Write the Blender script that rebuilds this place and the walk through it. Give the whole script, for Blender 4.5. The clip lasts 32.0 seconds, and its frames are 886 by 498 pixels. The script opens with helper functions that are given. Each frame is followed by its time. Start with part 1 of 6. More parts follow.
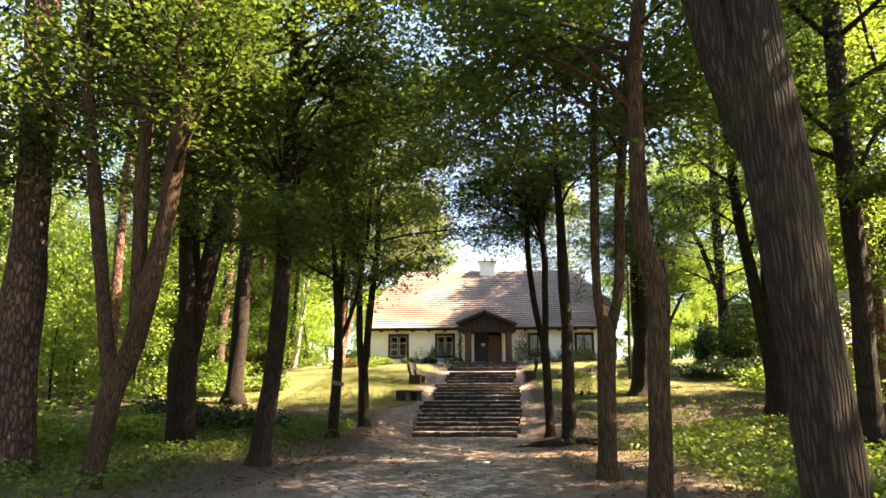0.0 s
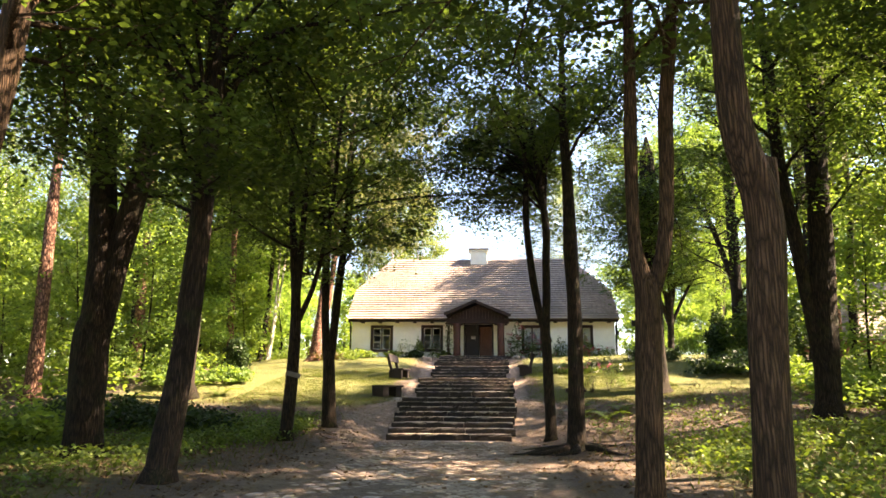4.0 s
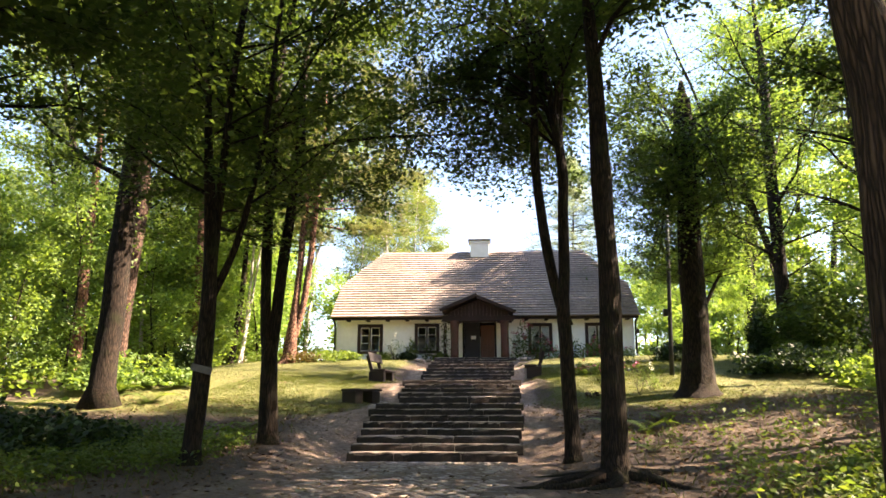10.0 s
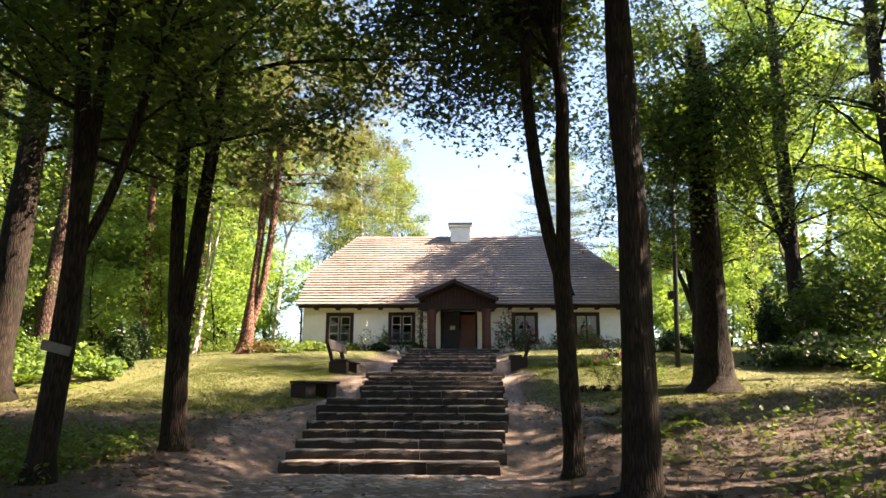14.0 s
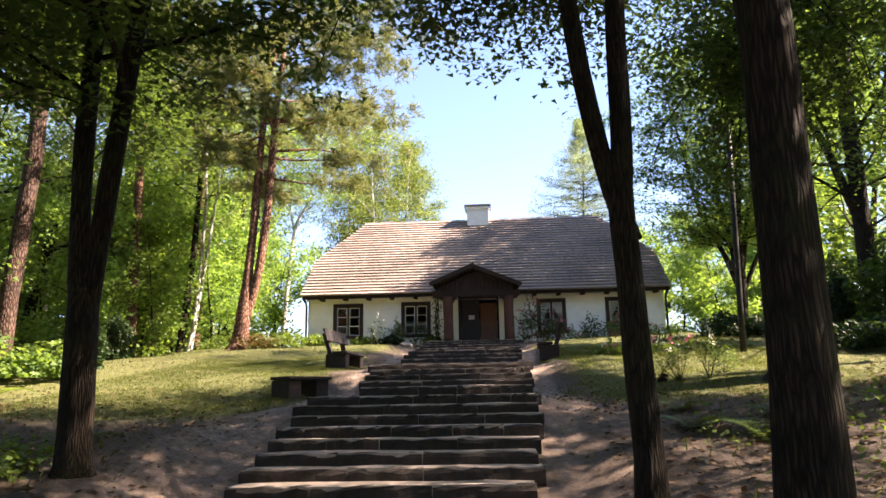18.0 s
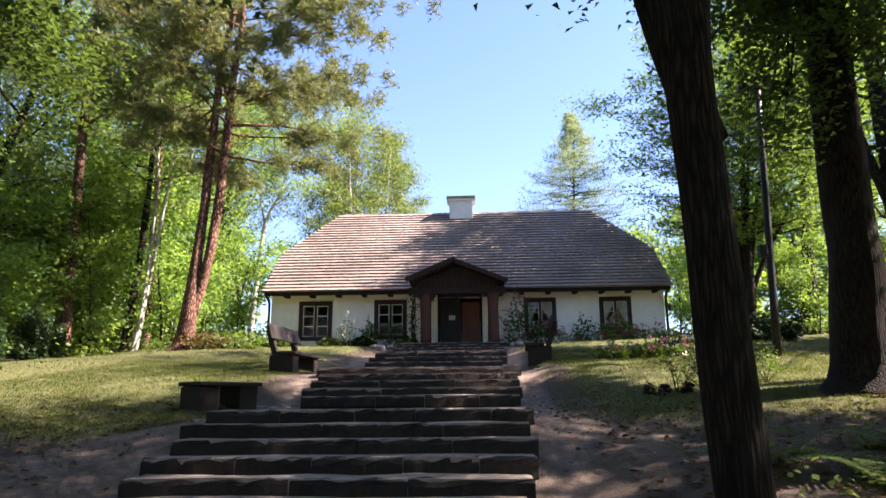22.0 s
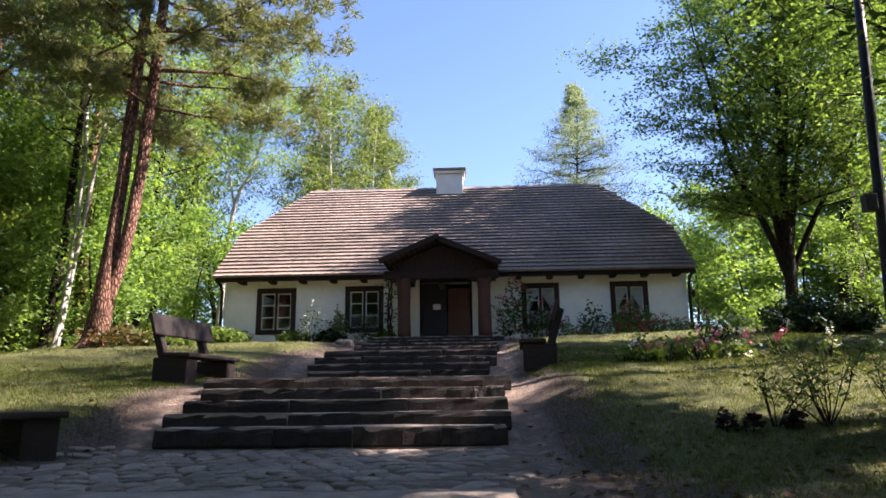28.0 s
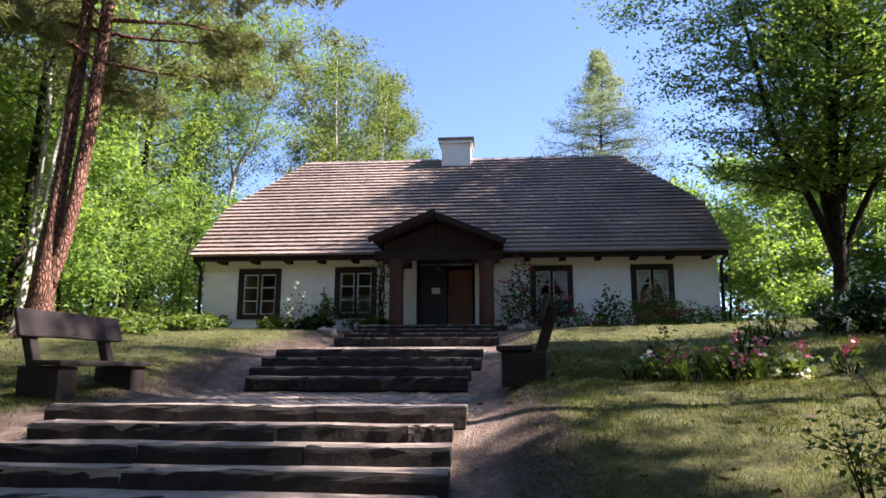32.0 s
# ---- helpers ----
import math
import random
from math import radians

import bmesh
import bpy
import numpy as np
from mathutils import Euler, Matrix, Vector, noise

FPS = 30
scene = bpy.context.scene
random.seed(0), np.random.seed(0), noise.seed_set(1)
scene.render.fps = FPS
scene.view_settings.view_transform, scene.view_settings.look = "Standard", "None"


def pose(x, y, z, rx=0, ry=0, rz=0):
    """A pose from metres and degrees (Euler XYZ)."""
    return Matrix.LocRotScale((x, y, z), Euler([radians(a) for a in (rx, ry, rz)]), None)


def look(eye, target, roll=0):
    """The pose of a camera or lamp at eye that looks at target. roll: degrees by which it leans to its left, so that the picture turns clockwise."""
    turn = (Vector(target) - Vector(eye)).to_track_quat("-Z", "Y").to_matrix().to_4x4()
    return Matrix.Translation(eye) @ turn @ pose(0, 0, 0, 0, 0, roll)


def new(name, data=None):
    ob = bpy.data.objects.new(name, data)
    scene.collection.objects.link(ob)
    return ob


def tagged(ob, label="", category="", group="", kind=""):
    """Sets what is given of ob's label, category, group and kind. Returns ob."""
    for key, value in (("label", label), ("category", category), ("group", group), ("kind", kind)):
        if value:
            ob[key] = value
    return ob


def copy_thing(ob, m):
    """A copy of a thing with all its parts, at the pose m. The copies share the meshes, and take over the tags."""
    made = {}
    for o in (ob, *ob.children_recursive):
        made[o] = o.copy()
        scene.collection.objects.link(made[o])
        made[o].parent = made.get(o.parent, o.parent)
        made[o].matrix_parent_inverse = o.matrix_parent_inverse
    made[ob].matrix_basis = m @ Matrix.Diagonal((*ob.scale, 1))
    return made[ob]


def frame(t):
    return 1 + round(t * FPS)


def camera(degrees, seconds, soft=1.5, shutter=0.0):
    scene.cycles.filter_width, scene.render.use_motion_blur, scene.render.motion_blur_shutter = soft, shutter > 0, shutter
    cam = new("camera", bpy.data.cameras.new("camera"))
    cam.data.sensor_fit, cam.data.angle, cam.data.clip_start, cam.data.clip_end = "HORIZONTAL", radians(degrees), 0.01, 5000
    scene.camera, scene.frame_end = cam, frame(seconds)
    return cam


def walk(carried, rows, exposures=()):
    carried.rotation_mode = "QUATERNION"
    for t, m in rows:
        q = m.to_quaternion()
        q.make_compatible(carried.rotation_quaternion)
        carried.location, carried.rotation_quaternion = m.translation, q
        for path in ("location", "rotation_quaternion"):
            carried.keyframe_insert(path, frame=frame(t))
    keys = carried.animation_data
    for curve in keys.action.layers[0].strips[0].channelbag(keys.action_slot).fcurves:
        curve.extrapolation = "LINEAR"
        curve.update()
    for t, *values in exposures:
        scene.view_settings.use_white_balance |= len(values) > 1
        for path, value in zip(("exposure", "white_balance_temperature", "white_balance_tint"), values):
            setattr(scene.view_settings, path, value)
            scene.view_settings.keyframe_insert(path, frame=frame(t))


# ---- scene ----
cam = camera(66.0, 32.0, soft=1.6)
PATH = [
    (0, (0.48, -1.724, 1.375), (0.347, 0.227, 1.796), -0.2),
    (0.5, (0.482, -1.142, 1.36), (0.326, 0.81, 1.77), -0.5),
    (1, (0.533, -0.643, 1.374), (0.359, 1.308, 1.776), -0.7),
    (1.5, (0.53, -0.167, 1.346), (0.347, 1.785, 1.745), -0.7),
    (2, (0.528, 0.237, 1.348), (0.35, 2.188, 1.747), -0.6),
    (2.5, (0.498, 0.745, 1.33), (0.338, 2.697, 1.735), -0.2),
    (3, (0.467, 1.284, 1.355), (0.324, 3.236, 1.764), 0.2),
    (3.5, (0.477, 1.731, 1.339), (0.353, 3.683, 1.754), 0.3),
    (5.5, (0.677, 3.666, 1.231), (0.58, 5.621, 1.64), 0.1),
    (6, (0.701, 4.194, 1.234), (0.6, 6.151, 1.634), 0.0),
    (6.5, (0.677, 4.571, 1.188), (0.575, 6.53, 1.577), 0.3),
    (7, (0.674, 4.994, 1.202), (0.569, 6.956, 1.576), 0.4),
    (7.5, (0.667, 5.475, 1.172), (0.555, 7.438, 1.534), 0.4),
    (8, (0.681, 5.931, 1.15), (0.561, 7.894, 1.511), 0.2),
    (8.5, (0.691, 6.368, 1.152), (0.569, 8.329, 1.523), -0.0),
    (9, (0.689, 6.788, 1.155), (0.565, 8.746, 1.548), -0.2),
    (9.5, (0.681, 7.176, 1.159), (0.557, 9.128, 1.579), -0.1),
    (10, (0.746, 7.554, 1.178), (0.622, 9.501, 1.62), 0.0),
    (10.5, (0.784, 7.951, 1.189), (0.662, 9.895, 1.639), 0.3),
    (11, (0.822, 8.391, 1.141), (0.709, 10.335, 1.596), 0.2),
    (11.5, (0.829, 8.859, 1.141), (0.73, 10.804, 1.595), 0.2),
    (12, (0.852, 9.343, 1.129), (0.763, 11.291, 1.576), 0.1),
    (12.5, (0.843, 9.776, 1.13), (0.764, 11.726, 1.571), -0.0),
    (13, (0.874, 10.192, 1.147), (0.799, 12.142, 1.581), -0.1),
    (13.5, (0.869, 10.599, 1.157), (0.794, 12.551, 1.588), -0.0),
    (14, (0.867, 10.993, 1.156), (0.792, 12.945, 1.588), 0.2),
    (14.5, (0.856, 11.416, 1.163), (0.786, 13.369, 1.591), 0.4),
    (16.5, (0.881, 13.053, 1.131), (0.792, 15.012, 1.522), -0.4),
    (17, (0.883, 13.538, 1.116), (0.775, 15.494, 1.515), -0.8),
    (17.5, (0.893, 13.947, 1.14), (0.771, 15.901, 1.549), -0.8),
    (18, (0.894, 14.411, 1.146), (0.762, 16.361, 1.571), -1.0),
    (18.5, (0.881, 14.895, 1.172), (0.746, 16.84, 1.619), -1.3),
    (19, (0.915, 15.413, 1.13), (0.782, 17.351, 1.604), -1.4),
    (19.5, (0.948, 15.824, 1.142), (0.82, 17.759, 1.634), -1.3),
    (20, (0.96, 16.228, 1.187), (0.837, 18.161, 1.684), -1.1),
    (20.5, (1.035, 16.597, 1.243), (0.917, 18.534, 1.728), -0.7),
    (21, (1.049, 16.947, 1.232), (0.942, 18.888, 1.701), -0.4),
    (21.5, (1.035, 17.348, 1.255), (0.939, 19.294, 1.709), -0.3),
    (22, (1.028, 17.676, 1.255), (0.936, 19.624, 1.696), -0.5),
    (22.5, (1.013, 18.107, 1.275), (0.921, 20.056, 1.713), -0.6),
    (23, (0.981, 18.507, 1.301), (0.89, 20.455, 1.744), -0.7),
    (23.5, (0.955, 18.93, 1.348), (0.872, 20.874, 1.808), -0.7),
    (24, (0.983, 19.385, 1.39), (0.914, 21.323, 1.88), -0.7),
    (24.5, (0.997, 19.785, 1.423), (0.937, 21.715, 1.946), -0.7),
    (26.5, (1.283, 21.19, 1.684), (1.203, 23.128, 2.172), -0.2),
    (27, (1.337, 21.594, 1.691), (1.258, 23.541, 2.143), -0.5),
    (27.5, (1.394, 21.969, 1.694), (1.313, 23.922, 2.121), -0.8),
    (28, (1.476, 22.341, 1.731), (1.382, 24.295, 2.148), -0.7),
    (28.5, (1.631, 22.728, 1.75), (1.517, 24.68, 2.17), -0.3),
    (29, (1.813, 23.09, 1.789), (1.677, 25.04, 2.208), 0.1),
    (29.5, (1.936, 23.441, 1.853), (1.78, 25.393, 2.262), 0.2),
    (30, (2.062, 23.771, 1.925), (1.893, 25.725, 2.318), 0.1),
    (30.5, (2.163, 24.099, 2.018), (1.991, 26.056, 2.394), -0.0),
    (31, (2.184, 24.44, 2.113), (2.012, 26.399, 2.478), -0.1),
    (31.5, (2.226, 24.744, 2.196), (2.054, 26.704, 2.555), -0.2),
    (32, (2.267, 25.034, 2.305), (2.093, 26.995, 2.656), 0.1),
]

EXPOSURES = [(0, 3.5, 7850, 21), (6, 3.4, 7600, 22), (13, 3.04, 6950, 23), (17, 2.87, 6800, 24.5), (21, 2.57, 6100, 26), (24, 2.42, 5950, 27), (28, 2.17, 5850, 26), (32, 2.1, 5750, 26)]
walk(cam, [(t, look(eye, target, roll)) for t, eye, target, roll in PATH], EXPOSURES)

# ---------------------------------------------------------------- light
SUN_ELEVATION, SUN_TURN = 43.0, 3.0     # degrees; the turn is counted from +x towards +y
world = bpy.data.worlds.new("sky")
scene.world = world
world.use_nodes = True
wn = world.node_tree
wn.nodes.clear()
sky = wn.nodes.new("ShaderNodeTexSky")
sky.sky_type = "NISHITA"
sky.sun_disc = False
sky.sun_elevation = radians(SUN_ELEVATION)
sky.sun_rotation = radians(90 - SUN_TURN)
sky.air_density, sky.dust_density, sky.ozone_density = 1.0, 0.4, 2.2
background = wn.nodes.new("ShaderNodeBackground")
background.inputs["Strength"].default_value = 0.067
sky_out = wn.nodes.new("ShaderNodeOutputWorld")
wn.links.new(sky.outputs[0], background.inputs[0])
wn.links.new(background.outputs[0], sky_out.inputs[0])
sun = new("sun", bpy.data.lights.new("sun", "SUN"))
sun.data.energy, sun.data.angle, sun.data.color = 5.2, radians(0.53), (1.0, 0.87, 0.66)
sun_from = Vector((math.cos(radians(SUN_ELEVATION)) * math.cos(radians(SUN_TURN)),
                   math.cos(radians(SUN_ELEVATION)) * math.sin(radians(SUN_TURN)), math.sin(radians(SUN_ELEVATION))))
sun.matrix_world = look(sun_from * 80, (0, 0, 0))


# ---------------------------------------------------------------- materials
def shade(name, dark, light, rough=0.8, grain=8.0, stain=0.7, bump=0.3, stretch=(1, 1, 1), bump_scale=None, specks=None,
          by_piece=0.0, metal=0.0, by_island=0.0):
    """A procedural surface: grain and stains between two colours, relief, and a shift of tone from piece to piece."""
    m = bpy.data.materials.new(name)
    m.use_nodes = True
    nt = m.node_tree
    bsdf = nt.nodes["Principled BSDF"]
    co = nt.nodes.new("ShaderNodeTexCoord")
    mp = nt.nodes.new("ShaderNodeMapping")
    mp.inputs["Scale"].default_value = stretch
    nt.links.new(co.outputs["Object"], mp.inputs[0])
    fine = nt.nodes.new("ShaderNodeTexNoise")
    fine.inputs["Scale"].default_value, fine.inputs["Detail"].default_value = grain, 8
    fine.inputs["Roughness"].default_value = 0.65
    wide = nt.nodes.new("ShaderNodeTexNoise")
    wide.inputs["Scale"].default_value, wide.inputs["Detail"].default_value = stain, 4
    nt.links.new(mp.outputs[0], fine.inputs["Vector"])
    nt.links.new(co.outputs["Object"], wide.inputs["Vector"])
    mix = nt.nodes.new("ShaderNodeMath")
    mix.operation = "MULTIPLY_ADD"
    mix.inputs[1].default_value = 0.62
    nt.links.new(fine.outputs["Fac"], mix.inputs[0])
    half = nt.nodes.new("ShaderNodeMath")
    half.operation = "MULTIPLY"
    half.inputs[1].default_value = 0.42
    nt.links.new(wide.outputs["Fac"], half.inputs[0])
    nt.links.new(half.outputs[0], mix.inputs[2])
    ramp = nt.nodes.new("ShaderNodeValToRGB")
    ramp.color_ramp.elements[0].position, ramp.color_ramp.elements[1].position = 0.36, 0.66
    ramp.color_ramp.elements[0].color, ramp.color_ramp.elements[1].color = (*dark, 1), (*light, 1)
    if specks:
        e = ramp.color_ramp.elements.new(0.74)
        e.color = (*specks, 1)
    nt.links.new(mix.outputs[0], ramp.inputs[0])
    colour = ramp.outputs[0]
    for amount, source in ((by_piece, "ShaderNodeObjectInfo"), (by_island, "ShaderNodeNewGeometry")):
        if amount:
            info = nt.nodes.new(source)
            vary = nt.nodes.new("ShaderNodeMapRange")
            vary.inputs["To Min"].default_value, vary.inputs["To Max"].default_value = 1 - amount, 1 + amount
            nt.links.new(info.outputs["Random" if by_piece and source.endswith("Info") else "Random Per Island"], vary.inputs[0])
            hsv = nt.nodes.new("ShaderNodeHueSaturation")
            nt.links.new(vary.outputs[0], hsv.inputs["Value"])
            nt.links.new(colour, hsv.inputs["Color"])
            colour = hsv.outputs[0]
    nt.links.new(colour, bsdf.inputs["Base Color"])
    bsdf.inputs["Roughness"].default_value = rough
    bsdf.inputs["Metallic"].default_value = metal
    if bump:
        rel = nt.nodes.new("ShaderNodeBump")
        rel.inputs["Strength"].default_value, rel.inputs["Distance"].default_value = bump, 0.03
        src = fine
        if bump_scale:
            src = nt.nodes.new("ShaderNodeTexNoise")
            src.inputs["Scale"].default_value, src.inputs["Detail"].default_value = bump_scale, 6
            nt.links.new(mp.outputs[0], src.inputs["Vector"])
        nt.links.new(src.outputs["Fac"], rel.inputs["Height"])
        nt.links.new(rel.outputs[0], bsdf.inputs["Normal"])
    return m


def leafy(name, dark, light, through_light=0.45, rough=0.5):
    """Leaves: each its own tone, a waxy face, and light that shines through."""
    m = bpy.data.materials.new(name)
    m.use_nodes = True
    nt = m.node_tree
    bsdf = nt.nodes["Principled BSDF"]
    geo = nt.nodes.new("ShaderNodeNewGeometry")
    co = nt.nodes.new("ShaderNodeTexCoord")
    wide = nt.nodes.new("ShaderNodeTexNoise")
    wide.inputs["Scale"].default_value = 0.5
    nt.links.new(co.outputs["Object"], wide.inputs["Vector"])
    add = nt.nodes.new("ShaderNodeMath")
    add.operation = "MULTIPLY_ADD"
    add.inputs[1].default_value = 0.65
    nt.links.new(geo.outputs["Random Per Island"], add.inputs[0])
    low = nt.nodes.new("ShaderNodeMath")
    low.operation = "MULTIPLY"
    low.inputs[1].default_value = 0.4
    nt.links.new(wide.outputs["Fac"], low.inputs[0])
    nt.links.new(low.outputs[0], add.inputs[2])
    ramp = nt.nodes.new("ShaderNodeValToRGB")
    ramp.color_ramp.elements[0].position, ramp.color_ramp.elements[1].position = 0.1, 0.95
    ramp.color_ramp.elements[0].color, ramp.color_ramp.elements[1].color = (*dark, 1), (*light, 1)
    nt.links.new(add.outputs[0], ramp.inputs[0])
    nt.links.new(ramp.outputs[0], bsdf.inputs["Base Color"])
    bsdf.inputs["Roughness"].default_value = rough
    bsdf.inputs["Specular IOR Level"].default_value = 0.22
    glow = nt.nodes.new("ShaderNodeBsdfTranslucent")
    warm = nt.nodes.new("ShaderNodeMix")
    warm.data_type, warm.blend_type = "RGBA", "MULTIPLY"
    warm.inputs[0].default_value = 1.0
    nt.links.new(ramp.outputs[0], warm.inputs[6])
    warm.inputs[7].default_value = (2.1, 1.95, 0.85, 1)
    nt.links.new(warm.outputs[2], glow.inputs[0])
    join = nt.nodes.new("ShaderNodeMixShader")
    join.inputs[0].default_value = through_light
    nt.links.new(bsdf.outputs[0], join.inputs[1])
    nt.links.new(glow.outputs[0], join.inputs[2])
    nt.links.new(join.outputs[0], nt.nodes["Material Output"].inputs[0])
    return m


def ground_material():
    """Bare earth, dead leaves, mown grass and worn sand, spread by two masks on the ground's points."""
    m = bpy.data.materials.new("ground")
    m.use_nodes = True
    nt = m.node_tree
    bsdf = nt.nodes["Principled BSDF"]
    co = nt.nodes.new("ShaderNodeTexCoord")

    def noise_at(scale, detail=6):
        n = nt.nodes.new("ShaderNodeTexNoise")
        n.inputs["Scale"].default_value, n.inputs["Detail"].default_value = scale, detail
        n.inputs["Roughness"].default_value = 0.65
        nt.links.new(co.outputs["Object"], n.inputs["Vector"])
        return n.outputs["Fac"]

    def ramp_of(value, *stops):
        r = nt.nodes.new("ShaderNodeValToRGB")
        while len(r.color_ramp.elements) < len(stops):
            r.color_ramp.elements.new(0.5)
        for e, (p, c) in zip(r.color_ramp.elements, stops):
            e.position, e.color = p, (*c, 1)
        nt.links.new(value, r.inputs[0])
        return r.outputs[0]

    def blend(fac, a, b):
        x = nt.nodes.new("ShaderNodeMix")
        x.data_type = "RGBA"
        nt.links.new(fac, x.inputs[0])
        nt.links.new(a, x.inputs[6])
        nt.links.new(b, x.inputs[7])
        return x.outputs[2]

    def mask(name, scale, spread):
        a = nt.nodes.new("ShaderNodeAttribute")
        a.attribute_name = name
        s = nt.nodes.new("ShaderNodeMath")
        s.operation = "MULTIPLY_ADD"
        s.inputs[1].default_value = spread
        nt.links.new(noise_at(scale), s.inputs[0])
        nt.links.new(a.outputs["Fac"], s.inputs[2])
        r = nt.nodes.new("ShaderNodeMapRange")
        r.inputs["From Min"].default_value, r.inputs["From Max"].default_value = 0.35 + spread / 2, 0.65 + spread / 2
        nt.links.new(s.outputs[0], r.inputs[0])
        return r.outputs[0]

    litter = ramp_of(noise_at(26, 10), (0.3, (0.032, 0.023, 0.017)), (0.5, (0.08, 0.055, 0.04)), (0.62, (0.145, 0.1, 0.074)), (0.75, (0.19, 0.135, 0.1)))
    grass = ramp_of(noise_at(9, 8), (0.3, (0.042, 0.05, 0.012)), (0.5, (0.09, 0.097, 0.022)), (0.64, (0.15, 0.137, 0.04)), (0.76, (0.2, 0.16, 0.07)))
    sand = ramp_of(noise_at(7, 8), (0.3, (0.11, 0.077, 0.058)), (0.55, (0.225, 0.163, 0.125)), (0.72, (0.37, 0.285, 0.225)))
    c = blend(mask("grass", 1.1, 0.5), litter, grass)
    c = blend(mask("sand", 1.4, 0.55), c, sand)
    nt.links.new(c, bsdf.inputs["Base Color"])
    bsdf.inputs["Roughness"].default_value = 0.95
    b = nt.nodes.new("ShaderNodeBump")
    b.inputs["Strength"].default_value, b.inputs["Distance"].default_value = 0.9, 0.06
    nt.links.new(noise_at(34, 12), b.inputs["Height"])
    nt.links.new(b.outputs[0], bsdf.inputs["Normal"])
    return m


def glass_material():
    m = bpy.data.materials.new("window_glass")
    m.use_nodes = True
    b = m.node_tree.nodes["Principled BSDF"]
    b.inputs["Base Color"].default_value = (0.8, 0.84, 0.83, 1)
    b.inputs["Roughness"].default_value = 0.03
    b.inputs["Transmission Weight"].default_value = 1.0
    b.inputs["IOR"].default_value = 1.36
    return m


def bark_material(name, groove, face, crest, across=16.0, along=2.6, depth=0.035, moss=0.0):
    """Furrowed bark: dark upright fissures between plates, flecked and stained, with a little green at the foot of old trees."""
    m = bpy.data.materials.new(name)
    m.use_nodes = True
    nt = m.node_tree
    bsdf = nt.nodes["Principled BSDF"]
    co = nt.nodes.new("ShaderNodeTexCoord")

    def noise_at(scale, detail, stretch=None):
        n = nt.nodes.new("ShaderNodeTexNoise")
        n.inputs["Scale"].default_value, n.inputs["Detail"].default_value = scale, detail
        n.inputs["Roughness"].default_value = 0.6
        if stretch:
            mp = nt.nodes.new("ShaderNodeMapping")
            mp.inputs["Scale"].default_value = stretch
            nt.links.new(co.outputs["Object"], mp.inputs[0])
            nt.links.new(mp.outputs[0], n.inputs["Vector"])
        else:
            nt.links.new(co.outputs["Object"], n.inputs["Vector"])
        return n

    bent = nt.nodes.new("ShaderNodeVectorMath")
    bent.operation = "MULTIPLY_ADD"
    bent.inputs[1].default_value = (0.04, 0.04, 0.3)
    nt.links.new(noise_at(3.0, 3).outputs["Color"], bent.inputs[0])
    nt.links.new(co.outputs["Object"], bent.inputs[2])
    mp = nt.nodes.new("ShaderNodeMapping")
    mp.inputs["Scale"].default_value = (across, across, along)
    nt.links.new(bent.outputs[0], mp.inputs[0])
    plates = nt.nodes.new("ShaderNodeTexVoronoi")
    plates.feature = "DISTANCE_TO_EDGE"
    plates.inputs["Scale"].default_value = 1.0
    nt.links.new(mp.outputs[0], plates.inputs["Vector"])
    fine = noise_at(1.0, 8, (42, 42, 9))
    height = nt.nodes.new("ShaderNodeMath")
    height.operation = "MULTIPLY_ADD"
    height.inputs[1].default_value = 0.45
    nt.links.new(fine.outputs["Fac"], height.inputs[0])
    edge = nt.nodes.new("ShaderNodeMapRange")
    edge.inputs["From Min"].default_value, edge.inputs["From Max"].default_value = 0.0, 0.28
    edge.inputs["To Max"].default_value = 0.6
    nt.links.new(plates.outputs["Distance"], edge.inputs[0])
    nt.links.new(edge.outputs[0], height.inputs[2])
    ramp_ = nt.nodes.new("ShaderNodeValToRGB")
    ramp_.color_ramp.elements[0].position, ramp_.color_ramp.elements[1].position = 0.2, 0.95
    ramp_.color_ramp.elements[0].color, ramp_.color_ramp.elements[1].color = (*groove, 1), (*crest, 1)
    ramp_.color_ramp.elements.new(0.6).color = (*face, 1)
    nt.links.new(height.outputs[0], ramp_.inputs[0])
    stain = nt.nodes.new("ShaderNodeMapRange")
    stain.inputs["From Min"].default_value, stain.inputs["From Max"].default_value = 0.3, 0.7
    stain.inputs["To Min"].default_value, stain.inputs["To Max"].default_value = 0.55, 1.35
    nt.links.new(noise_at(1.7, 5).outputs["Fac"], stain.inputs[0])
    hsv = nt.nodes.new("ShaderNodeHueSaturation")
    nt.links.new(stain.outputs[0], hsv.inputs["Value"])
    nt.links.new(ramp_.outputs[0], hsv.inputs["Color"])
    colour = hsv.outputs[0]
    if moss:
        spread = nt.nodes.new("ShaderNodeMapRange")
        spread.inputs["From Min"].default_value, spread.inputs["From Max"].default_value = 0.52, 0.72
        spread.inputs["To Max"].default_value = moss
        nt.links.new(noise_at(2.3, 6).outputs["Fac"], spread.inputs[0])
        green = nt.nodes.new("ShaderNodeMix")
        green.data_type = "RGBA"
        green.inputs[7].default_value = (0.03, 0.042, 0.012, 1)
        nt.links.new(spread.outputs[0], green.inputs[0])
        nt.links.new(colour, green.inputs[6])
        colour = green.outputs[2]
    nt.links.new(colour, bsdf.inputs["Base Color"])
    bsdf.inputs["Roughness"].default_value = 0.92
    bsdf.inputs["Specular IOR Level"].default_value = 0.25
    rel = nt.nodes.new("ShaderNodeBump")
